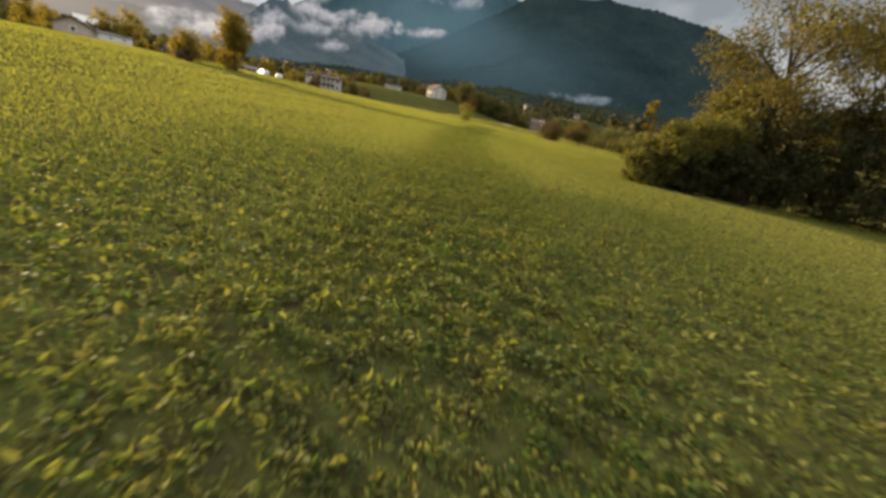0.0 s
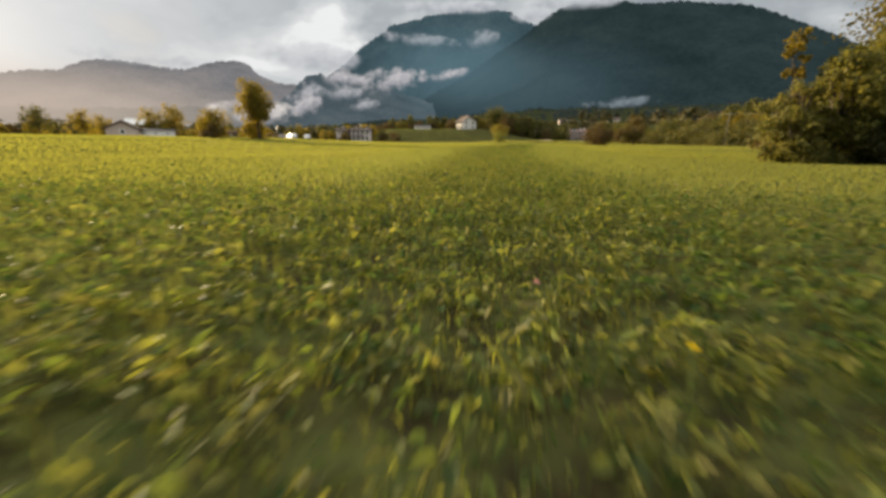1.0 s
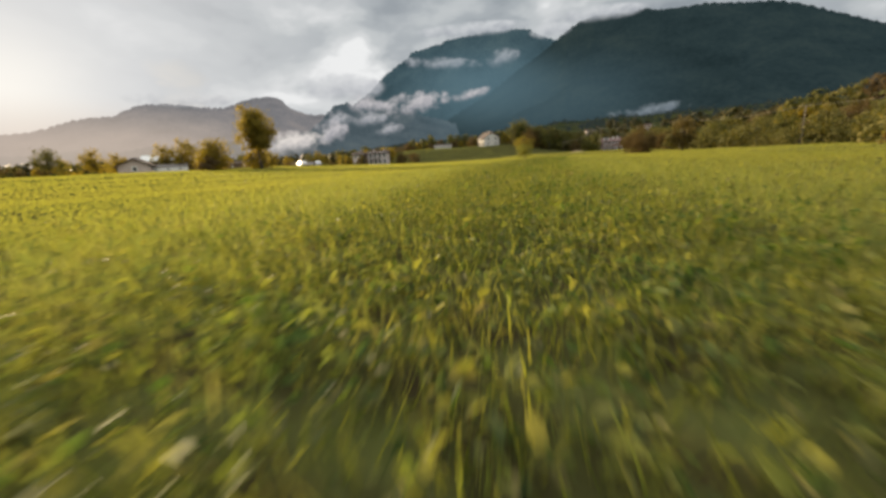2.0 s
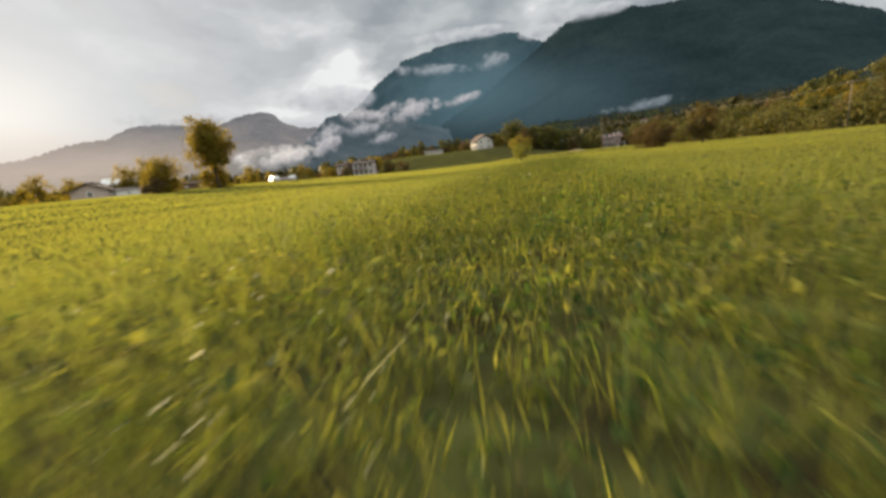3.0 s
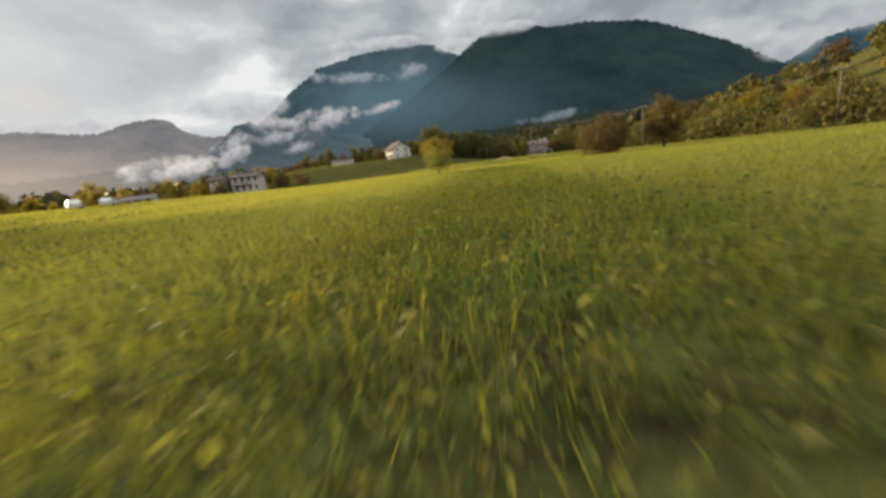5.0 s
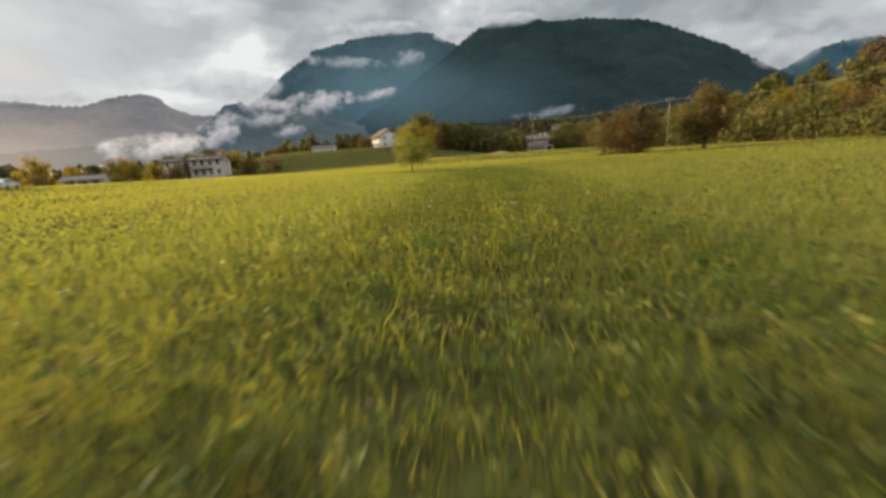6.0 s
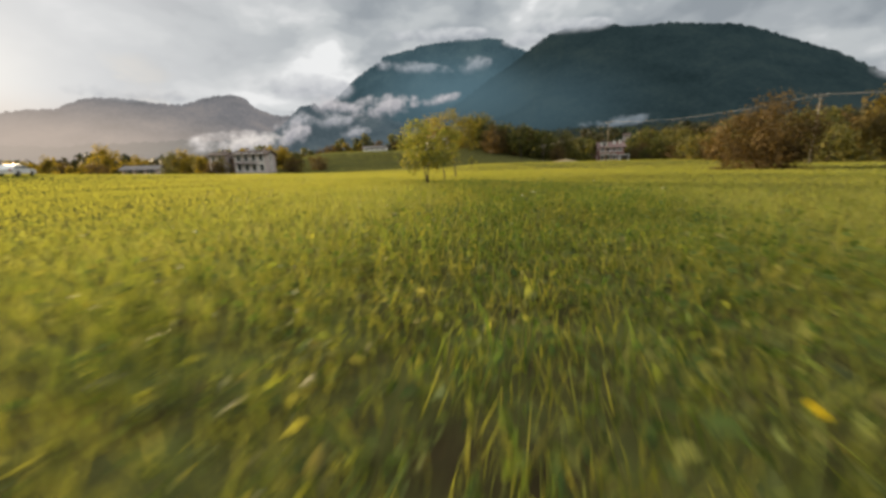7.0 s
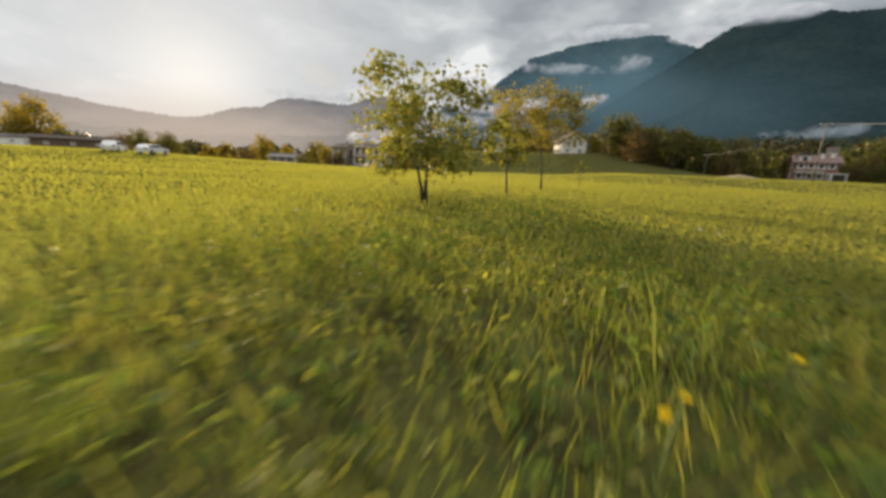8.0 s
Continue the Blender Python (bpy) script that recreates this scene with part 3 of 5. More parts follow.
for some, plain in ((near, False), (~near & (rng.uniform(0, 1, len(x)) < 0.7), True)):
    blades("meadow_stems", x[some], y[some], hs[some], rng.uniform(0.005, 0.013, some.sum()) * (1.3 if plain else 0.72), rng.uniform(0.05, 0.95 if plain else 0.55, some.sum()), stem_mat if plain else grass_mat, "thin pale grass stems standing above the leaves", plain)


def tufts(bounds, per_m2, keep, height, width, label, mat=far_mat):
    """Far grass: one slim, leaning triangle each."""
    x, y = scatter(*bounds, per_m2, keep)
    n = len(x)
    z = ground_z(x, y) - 0.02
    yaw, bend = rng.uniform(0, 2 * np.pi, n), rng.uniform(0, 2 * np.pi, n)
    h, w2 = rng.uniform(*height, n), rng.uniform(*width, n) / 2
    base = np.stack([x, y, z], -1)
    side = np.stack([np.cos(yaw) * w2, np.sin(yaw) * w2, np.zeros(n)], -1)
    tip = base + np.stack([np.cos(bend) * h * 0.45, np.sin(bend) * h * 0.45, h], -1)
    return tagged(new("meadow_grass", pattern_mesh("meadow_grass", np.stack([base - side, base + side, tip], 1), [(0, 1, 2)], mat)), label, "grass", kind="stuff")


tufts((-10, 16, 12, 99), 60, lambda x, y: soft_band(off_path(x, y), 0.8, 7.0) & (rng.uniform(0, 1, len(x)) < step(y, 12, 24)), (0.12, 0.25), (0.009, 0.024), "taller green blades standing over the meadow leaves", stem_mat)
tufts((-12, 18, 14, 99), 80, lambda x, y: soft_band(off_path(x, y), -9.0, 6.5) & (rng.uniform(0, 1, len(x)) < step(y, 12, 26)), (0.15, 0.27), (0.006, 0.015), "fine yellow-green grass tips over the leaves")
tufts((-30, 30, 96, 132), 200, lambda x, y: soft_band(off_path(x, y), -9.0, 7.5), (0.05, 0.12), (0.018, 0.042), "short yellow-green grass round the young trees")
tufts((-36, 38, -2, 132), 88, lambda x, y: soft_band(off_path(x, y), 6.0, 25), (0.05, 0.13), (0.020, 0.055), "short yellow-green meadow grass")
tufts((-150, 62, -2, 172), 12, lambda x, y: soft_band(off_path(x, y), 25, 900) & (x < np.interp(y, [0, 34, 52, 80, 103, 133, 160, 185], [45, 45, 29, 47, 58, 52, 43, 40])) & (x > -110 + 0.3 * np.abs(y - 60)), (0.06, 0.17), (0.06, 0.17), "yellow-green meadow grass far across the field")
tufts((-40, 40, 128, 172), 15, lambda x, y: off_path(x, y) < 25, (0.06, 0.17), (0.06, 0.17), "yellow-green meadow grass at the field's far edge")
tufts((-92, 4, 172, 236), 6, lambda x, y: x < 4 - 0.5 * (y - 172), (0.10, 0.24), (0.08, 0.22), "green grass on the hill", leafy("hill_grass", [(0.135, 0.155, 0.058), (0.16, 0.178, 0.066), (0.19, 0.20, 0.076)], 0.4))
tufts((-60, 60, -40, -2), 5, lambda x, y: x < 45, (0.10, 0.24), (0.06, 0.16), "yellow-green meadow grass behind the start")


# ---- trees ----
bark_mat = surface("bark", [(0.035, 0.028, 0.020), (0.07, 0.055, 0.04), (0.11, 0.095, 0.07)], 6.0, 0.9, 0.8, 30.0, 0.5, stretch=(1, 1, 0.25))


def make_tree(name, label, height, spread, mat, leaves, leaf_size, seed, trunk_share=0.3, lobes=9, trunk_r=0.0, lean=0.0, low=False, spray=9, oval=False, twin=False):
    """trunk and limbs in one mesh, a crown of single leaves gathered in uneven clumps round the limbs' ends."""
    r = np.random.default_rng(seed)
    tree = tagged(new(name), label, "bush" if low else "tree")
    trunk_r = trunk_r or height * 0.022
    bm = bmesh.new()
    fork = height * trunk_share
    sway = lambda z: Vector((lean * z + 0.03 * height * math.sin(z * 3 / height + seed), 0.025 * height * math.sin(z * 4 / height + seed * 2), z))
    spine = [sway(height * 0.82 * i / 7) - Vector((0, 0, 0.05 if i == 0 else 0)) for i in range(8)]
    tube(bm, spine, [trunk_r * (1.25 if i == 0 else 1 - 0.115 * i) for i in range(8)], 8 if spray > 5 else 6)
    if twin:
        tube(bm, [Vector((-0.05, 0.02, -0.05)), sway(fork * 0.8) + Vector((-0.15, 0.04, 0)), sway(fork * 1.9) + Vector((-0.34, 0.08, 0))], [trunk_r * 0.8, trunk_r * 0.65, trunk_r * 0.4], 8)
    blobs = []
    for i in range(lobes):
        turn = 2.4 * i + r.uniform(-0.5, 0.5)
        up = (i + 0.5) / lobes
        z0 = fork + (height * 0.72 - fork) * up * 0.8
        reach = spread * (0.35 + 0.6 * math.sin(math.pi * min(1, 0.22 + 0.72 * (1 - up)))) * r.uniform(0.75, 1.1)
        z1 = fork + (height * 0.9 - fork) * (up ** 0.9) + r.uniform(-0.04, 0.06) * height
        p0 = sway(z0)
        p2 = p0 + Vector((math.cos(turn) * reach, math.sin(turn) * reach, max(z1 - z0, 0.05 * height)))
        if low:
            p0 = sway(height * 0.3 * up)
            p2.z = height * (0.10 + 0.74 * ((i * 0.618) % 1.0))
            p2.xy = p0.xy + (p2.xy - p0.xy) * (1.15 - 0.75 * p2.z / height)
        if oval:
            zd = 1 - 2 * (i + 0.5) / lobes
            base = height * 0.02 if low else fork * 0.8
            rim = math.sqrt(1 - zd * zd) * r.uniform(0.55, 0.8) * spread
            p2 = Vector((math.cos(turn) * rim, math.sin(turn) * rim, base + (height - base) * ((0.40 + zd * r.uniform(0.34, 0.46)) if low else (0.48 + zd * r.uniform(0.30, 0.42))))) + sway(height * 0.5) - Vector((0, 0, height * 0.5))
            p0 = sway(max(height * 0.04, min(fork + 0.3 * (p2.z - fork), p2.z)))
        p1 = p0.lerp(p2, 0.5) + Vector((0, 0, 0.05 * height))
        rad = trunk_r * (0.5 - 0.25 * up)
        tube(bm, [p0, p1, p2], [rad, rad * 0.65, rad * 0.25], 5 if spray > 5 else 3)
        blobs.append((p2, spread * r.uniform(0.26, 0.44) * (0.9 if oval else 1)))
        for _ in range(2):
            q = p1.lerp(p2, r.uniform(0.2, 0.8)) + Vector(r.normal(0, 0.22 * spread, 3))
            tube(bm, [p1, q], [rad * 0.45, rad * 0.15], 4 if spray > 5 else 3)
            blobs.append((q, spread * r.uniform(0.2, 0.36)))
    blobs.append((sway(height * 0.85), spread * 0.36))
    part("trunk", bm, bark_mat, tree, "rough grey-brown bark", True)
    if spray < 5:
        blobs = [(b[0], b[1] * 1.28) for b in blobs]
    weights = np.array([b[1] ** 2 for b in blobs])
    pick = r.choice(len(blobs), leaves, p=weights / weights.sum())
    cen = np.array([tuple(b[0]) for b in blobs])[pick]
    rad = np.array([b[1] for b in blobs])[pick]
    # leaves gather in sprays at the twigs' ends
    sprays = max(8, leaves // spray)
    of = r.integers(0, sprays, leaves)
    cen, rad = cen[:sprays][of], rad[:sprays][of]
    d = r.normal(0, 1, (sprays, 3))
    d = (d / np.linalg.norm(d, axis=1)[:, None])[of]
    shell = (r.uniform(0.15, 1.0, sprays) ** 0.5 * r.uniform(0.75, 1.15, sprays))[of]
    c = cen + d * np.array([1, 1, 0.8]) * (rad * shell)[:, None] + r.normal(0, 1, (leaves, 3)) * np.minimum(rad * 0.16, leaf_size * 1.2)[:, None]
    c[:, 2] = np.clip(c[:, 2], height * (0.03 if low else trunk_share * 0.7), height * 1.06)
    nrm = d * (0.7 if spray > 5 else 1.25) + r.normal(0, 0.6 if spray > 5 else 0.42, (leaves, 3)) + np.array([0, 0, 0.25])
    nrm /= np.linalg.norm(nrm, axis=1)[:, None]
    t = np.cross(nrm, r.normal(0, 1, (leaves, 3)))
    t /= np.linalg.norm(t, axis=1)[:, None]
    s = np.cross(nrm, t)
    L = (leaf_size * r.uniform(0.6, 1.35, leaves))[:, None]
    V = np.stack([c - t * L * 0.5, c + s * L * 0.3 - nrm * L * 0.06, c + t * L * 0.55 - nrm * L * 0.1, c - s * L * 0.3 - nrm * L * 0.06], 1)
    crown = new("crown", pattern_mesh("crown", V, [(0, 1, 2), (0, 2, 3)], mat))
    crown.parent = tree
    return tree


def place(tree, x, y, turn=0.0, s=1.0, group="", z=None):
    tree.matrix_basis = Matrix.Translation((x, y, float(ground_z(x, y)) - 0.05 if z is None else z)) @ pose(0, 0, 0, 0, 0, turn) @ Matrix.Diagonal((s, s, s, 1))
    return tagged(tree, group=group)


autumn = leafy("young_tree_leaf", [(0.10, 0.125, 0.035), (0.15, 0.170, 0.045), (0.20, 0.205, 0.055), (0.255, 0.225, 0.065)], 0.5)
turning = leafy("turning_leaf", [(0.12, 0.125, 0.030), (0.18, 0.165, 0.036), (0.23, 0.19, 0.042), (0.28, 0.21, 0.05)], 0.5)
gold = leafy("golden_leaf", [(0.14, 0.12, 0.022), (0.20, 0.16, 0.03), (0.26, 0.195, 0.04)], 0.6)
green = leafy("green_tree_leaf", [(0.043, 0.052, 0.016), (0.074, 0.083, 0.023), (0.110, 0.109, 0.030), (0.156, 0.136, 0.039)], 0.35)
olive = leafy("olive_tree_leaf", [(0.058, 0.062, 0.022), (0.096, 0.097, 0.031), (0.134, 0.123, 0.040), (0.174, 0.149, 0.048)], 0.38)
russet = leafy("russet_tree_leaf", [(0.066, 0.048, 0.022), (0.104, 0.072, 0.031), (0.142, 0.096, 0.040)], 0.34)
# the thicket's shade is put into this near-black leaf colour
dark = leafy("shaded_thicket_leaf", [(0.024, 0.027, 0.012), (0.041, 0.042, 0.016), (0.066, 0.058, 0.022)], 0.3)
bronze = leafy("bronze_tree_leaf", [(0.078, 0.064, 0.024), (0.122, 0.094, 0.033), (0.165, 0.120, 0.041)], 0.36)

dull_gold = leafy("dull_golden_leaf", [(0.065, 0.062, 0.02), (0.105, 0.092, 0.028), (0.15, 0.122, 0.034), (0.19, 0.15, 0.04)], 0.45)

# young trees in the meadow
row = "young trees in the meadow"
place(make_tree("young_tree", "young fruit tree with thin yellow-green crown in the meadow", 2.98, 1.66, autumn, 5200, 0.12, 4, 0.27, 13, 0.052, spray=11, twin=True), 1.13, 101.7, 40, group=row)
stake = tagged(new("tree_stake"), "short weathered wooden stake beside a young tree", "stake")
stake.matrix_basis = Matrix.Translation((0.98, 101.6, float(ground_z(0.98, 101.6)))) @ pose(0, 0, 0, 3, -4, 0)
boxed("post", (-0.025, 0.025, -0.025, 0.025, -0.05, 0.42), bark_mat, stake, bevel=0.006)
place(make_tree("young_tree", "small young tree with a slender trunk in the meadow", 2.9, 1.0, autumn, 2600, 0.12, 9, 0.38, 8, 0.05), 1.1, 108.0, 10, group=row)
place(make_tree("young_tree", "taller young tree with a golden-green crown in the meadow", 5.1, 2.1, turning, 7000, 0.125, 15, 0.40, 12, 0.06, lean=0.03), 1.3, 112.6, 80, group=row)
place(make_tree("sapling", "thin sapling with few leaves in the meadow", 1.9, 0.5, autumn, 300, 0.10, 17, 0.3, 5, 0.025), 2.4, 119.5, 80, group=row)

# tall tree and bush across the meadow
place(make_tree("tall_tree", "tall broad tree with yellowing leaves at the meadow's edge", 12.6, 4.5, gold, 11000, 0.42, 21, 0.42, 16, 0.22, spray=3, oval=True), -55.4, 96.0)
place(make_tree("round_bush", "round yellowish bush at the meadow's edge", 6.6, 4.0, gold, 6000, 0.36, 22, 0.1, 14, low=True, spray=3, oval=True), -65.5, 94.0)
place(make_tree("low_bush", "low rounded bush below a tall tree", 5.0, 3.0, gold, 3800, 0.34, 24, 0.1, 12, low=True, spray=3, oval=True), -58.0, 98.5)
place(make_tree("edge_bush", "small dark bush at the meadow's edge", 3.0, 1.8, russet, 2200, 0.26, 25, 0.1, 8, low=True, spray=3), -62.5, 89.0)

# thicket beside the start
thick = "thicket beside the meadow"
# brighter olive leaves carry the sunlit side of the thicket in their colour
lit_olive = leafy("lit_thicket_leaf", [(0.076, 0.082, 0.025), (0.128, 0.128, 0.037), (0.18, 0.17, 0.048), (0.225, 0.196, 0.056)], 0.5)
for label, hgt, wide, mat, leaves, size, seed, lobes, x, y in (
        ("rounded olive bush at the meadow's edge", 4.4, 1.61, lit_olive, 7000, 0.19, 31, 18, 15.6, 32.9),
        ("dense olive bush with arching leafy twigs", 6.1, 1.93, lit_olive, 11000, 0.20, 32, 20, 17.4, 33.0),
        ("tall olive bush rising over lower ones", 6.9, 2.39, lit_olive, 13000, 0.21, 38, 24, 19.4, 33.5),
        ("high green bush leaning into a tall tree", 8.0, 2.85, lit_olive, 12000, 0.24, 41, 22, 22.4, 34.6),
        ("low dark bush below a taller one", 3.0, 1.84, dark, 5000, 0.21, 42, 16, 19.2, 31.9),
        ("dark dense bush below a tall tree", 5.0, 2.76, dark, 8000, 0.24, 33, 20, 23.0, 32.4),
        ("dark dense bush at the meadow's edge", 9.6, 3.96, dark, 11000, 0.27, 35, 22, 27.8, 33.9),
        ("shade-dark bush at the thicket's end", 11.1, 4.42, dark, 10000, 0.30, 36, 22, 33.9, 34.2),
        ("shade-dark bush behind the thicket", 11.2, 4.42, dark, 7000, 0.32, 39, 20, 40.0, 34.0)):
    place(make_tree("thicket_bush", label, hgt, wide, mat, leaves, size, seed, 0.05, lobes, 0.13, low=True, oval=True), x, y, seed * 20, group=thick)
place(make_tree("thicket_tree", "tall tree with sparse golden leaves above dark bushes", 18.6, 6.26, dull_gold, 17000, 0.27, 34, 0.34, 20, 0.36), 28.1, 37.3, group=thick)
place(make_tree("thicket_tree", "second tall tree with thinning dull golden leaves", 16.8, 5.52, dull_gold, 12000, 0.28, 40, 0.36, 18, 0.32), 37.3, 38.2, group=thick)
place(make_tree("slender_tree", "slender leaning tree with golden leaves beside a bush", 7.4, 0.62, gold, 1700, 0.15, 37, 0.55, 12, 0.05, lean=-0.24), 16.5, 33.8, group=thick)
place(make_tree("thicket_tree", "slim olive tree standing behind the thicket", 11.0, 2.58, lit_olive, 10000, 0.22, 43, 0.20, 18, 0.12, oval=True), 24.3, 38.0, group=thick)

# woods: a few kinds, repeated
kinds = [
    make_tree("wood_tree", "round green tree in the woods", 9.0, 4.2, green, 2000, 0.50, 51, 0.10, 14, low=True, spray=3, oval=True),
    make_tree("wood_tree", "olive-green tree in the woods", 10.0, 4.4, olive, 2000, 0.50, 52, 0.14, 14, spray=3, oval=True),
    make_tree("wood_tree", "dark green tree in the woods", 11.0, 4.4, green, 2000, 0.52, 53, 0.12, 14, spray=3, oval=True),
    make_tree("wood_tree", "russet-brown tree in the woods", 9.0, 5.2, russet, 2600, 0.46, 54, 0.08, 16, low=True, spray=3, oval=True),
    make_tree("wood_tree", "golden tree in the woods", 9.0, 4.0, gold, 2000, 0.48, 55, 0.14, 12, spray=3, oval=True),
    make_tree("wood_bush", "olive bush at the edge of the woods", 4.6, 3.4, olive, 1400, 0.42, 56, 0.08, 12, low=True, spray=3, oval=True),
    make_tree("wood_bush", "brown-green bush at the edge of the woods", 4.2, 3.2, russet, 1300, 0.42, 57, 0.08, 12, low=True, spray=3, oval=True),
    make_tree("far_tree", "olive tree in the distance", 9.5, 4.2, olive, 800, 0.95, 61, 0.10, 11, low=True, spray=3),
    make_tree("far_tree", "dark green tree in the distance", 10.0, 4.2, green, 800, 0.95, 62, 0.10, 11, low=True, spray=3),
    make_tree("far_tree", "brownish tree in the distance", 9.0, 4.2, russet, 800, 0.95, 63, 0.10, 11, low=True, spray=3),
    make_tree("far_tree", "yellowing tree in the distance", 9.0, 3.8, gold, 800, 0.9, 64, 0.10, 10, low=True, spray=3),
]
used = [False] * len(kinds)


def wood(x, y, k, s=1.0, group="trees of the woods"):
    """One more tree of a kind; the first of a kind is the tree itself."""
    m = Matrix.Translation((x, y, float(ground_z(x, y)) - 0.1)) @ pose(0, 0, 0, 0, 0, (x * 37 + y * 91) % 360) @ Matrix.Diagonal((s, s, s, 1))
    t = copy_thing(kinds[k], m) if used[k] else kinds[k]
    used[k] = True
    t.matrix_basis = m
    return tagged(t, group=group)


pick = np.random.default_rng(5)
# two that stand out beside the poles, and the hedge along the meadow
place(make_tree("brown_bush", "wide rounded brown bush beside the pole", 6.2, 3.8, russet, 11000, 0.22, 59, 0.05, 22, 0.14, low=True, spray=3, oval=True), 27.3, 117.6, 70)
place(make_tree("brown_tree", "broad russet-brown tree with a visible trunk beside the pole", 7.6, 3.0, bronze, 6500, 0.26, 58, 0.2, 18, 0.16, spray=3, oval=True), 34.8, 114.8, 30)
EDGE_X, EDGE_Y = [27, 45, 57, 50, 41, 38], [52, 80, 103, 133, 160, 185]
for y in np.arange(59, 167, 4.6):
    x = float(np.interp(y, EDGE_Y, EDGE_X)) + pick.uniform(1, 4)
    wood(x, y + pick.uniform(-1, 1), int(pick.choice([5, 6, 5])), pick.uniform(0.75, 1.25), "hedge along the meadow")
for back, step_y in ((8, 6), (17, 8), (28, 9), (41, 11), (56, 11), (72, 11), (90, 12)):
    for y in np.arange(66, 206, step_y):
        x = float(np.interp(y, EDGE_Y, EDGE_X)) + back + pick.uniform(-3, 3)
        wood(x, y + pick.uniform(-2, 2), int(pick.choice([0, 1, 2, 1, 3, 1, 1, 4, 3, 0] if back < 40 else [7, 8, 9, 7, 7, 10, 9])), pick.uniform(0.6, 0.95) * (0.8 if back < 10 else 1))
# belt behind the far edge
for x in np.arange(-92, 64, 5.5):
    for y in (213, 232, 256):
        if (-80 < x < 0 and y < 250) or (24 < x < 50 and y < 218):
            continue
        wood(x + pick.uniform(-2, 2), y + pick.uniform(-5, 5), int(pick.choice([7, 8, 8, 9, 7, 8])), pick.uniform(0.75, 1.2))
# hedge and trees along the top of the green hill
for x in np.arange(-88, -2, 4.2):
    if abs(x + 17) > 6.5:
        wood(x, 243 + pick.uniform(-2, 4), int(pick.choice([9, 7, 9, 10, 8])), pick.uniform(0.42, 0.75), "trees on the hill")
for x, y, k, s in ((27, 209, 1, 1.0), (51, 207, 2, 1.0), (13, 205, 2, 1.0), (20, 209, 0, 1.1), (5, 208, 3, 1.05), (-2, 214, 2, 1.1), (-8, 230, 4, 0.7), (-26, 233, 3, 0.7), (9, 212, 0, 1.15), (1, 218, 1, 1.2), (24, 203, 3, 0.6), (57, 200, 1, 1.0), (63, 196, 3, 1.0)):
    wood(x, y, k, s)
# gardens round the long white house
for x, y, k, s in ((-64.3, 171.6, 4, 0.5), (-71.8, 173.5, 4, 0.55), (-74.5, 176, 1, 0.55), (-61, 189, 4, 0.85), (-69, 188, 4, 0.8), (-73, 186, 1, 0.7), (-80, 184, 4, 0.6), (-64.0, 168.0, 6, 0.8), (-52, 186, 1, 0.6), (-50, 181, 6, 1.0), (-47, 190, 6, 1.0), (-58, 190, 4, 0.8), (-66, 190, 0, 0.8)):
    wood(x, y, k, s)
# hazy side: scattered trees, gardens and the valley's woods
for az in np.arange(26, 100, 1.7):
    for r0 in (205, 250):
        if az < 40 and r0 < 240:
            continue
        r = r0 + pick.uniform(-14, 14)
        a = radians(az)
        wood(-math.sin(a) * r, 60 + math.cos(a) * r * 0.9, int(pick.choice([7, 10, 9, 10, 7])), pick.uniform(0.5, 0.95))
for x, y, k, s in ((-124, 194, 4, 1.15), (-118, 200, 4, 0.8), (-100, 200, 4, 0.95), (-106, 202, 1, 0.85), (-94, 196, 4, 0.7), (-116, 134, 1, 0.6), (-124, 119, 4, 0.75), (-96, 141, 1, 0.6),
                   (-113, 104.5, 4, 0.8), (-120, 99, 1, 0.8), (-106, 127, 4, 1.15), (-114, 126.5, 4, 1.0), (-94, 165, 6, 0.9), (-86, 178, 5, 0.7), (-118, 158, 1, 0.8), (-128, 150, 3, 0.75)):
    wood(x, y, k, s)

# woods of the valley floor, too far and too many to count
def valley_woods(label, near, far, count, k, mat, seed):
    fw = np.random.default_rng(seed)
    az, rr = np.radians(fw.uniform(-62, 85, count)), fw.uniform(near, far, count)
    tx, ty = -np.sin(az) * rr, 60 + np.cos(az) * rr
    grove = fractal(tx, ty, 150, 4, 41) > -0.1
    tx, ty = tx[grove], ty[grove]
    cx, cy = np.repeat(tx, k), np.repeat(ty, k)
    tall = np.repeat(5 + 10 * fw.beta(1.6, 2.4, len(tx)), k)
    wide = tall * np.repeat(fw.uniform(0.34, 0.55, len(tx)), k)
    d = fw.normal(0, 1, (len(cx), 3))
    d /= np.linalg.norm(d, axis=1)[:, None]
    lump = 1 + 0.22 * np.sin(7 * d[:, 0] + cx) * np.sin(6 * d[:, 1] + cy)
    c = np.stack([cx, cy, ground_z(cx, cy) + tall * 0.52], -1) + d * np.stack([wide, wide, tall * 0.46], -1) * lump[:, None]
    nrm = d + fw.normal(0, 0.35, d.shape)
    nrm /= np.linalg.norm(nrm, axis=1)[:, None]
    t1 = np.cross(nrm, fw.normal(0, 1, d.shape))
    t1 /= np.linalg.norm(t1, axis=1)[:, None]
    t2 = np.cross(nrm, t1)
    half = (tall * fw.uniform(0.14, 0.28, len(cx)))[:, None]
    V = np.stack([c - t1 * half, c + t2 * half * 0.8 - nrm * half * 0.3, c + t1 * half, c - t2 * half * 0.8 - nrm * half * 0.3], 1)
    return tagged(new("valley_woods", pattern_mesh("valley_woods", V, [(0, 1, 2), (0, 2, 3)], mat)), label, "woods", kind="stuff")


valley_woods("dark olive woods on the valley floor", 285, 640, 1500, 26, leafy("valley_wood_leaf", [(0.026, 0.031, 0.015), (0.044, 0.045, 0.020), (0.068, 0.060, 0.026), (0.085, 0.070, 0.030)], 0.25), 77)
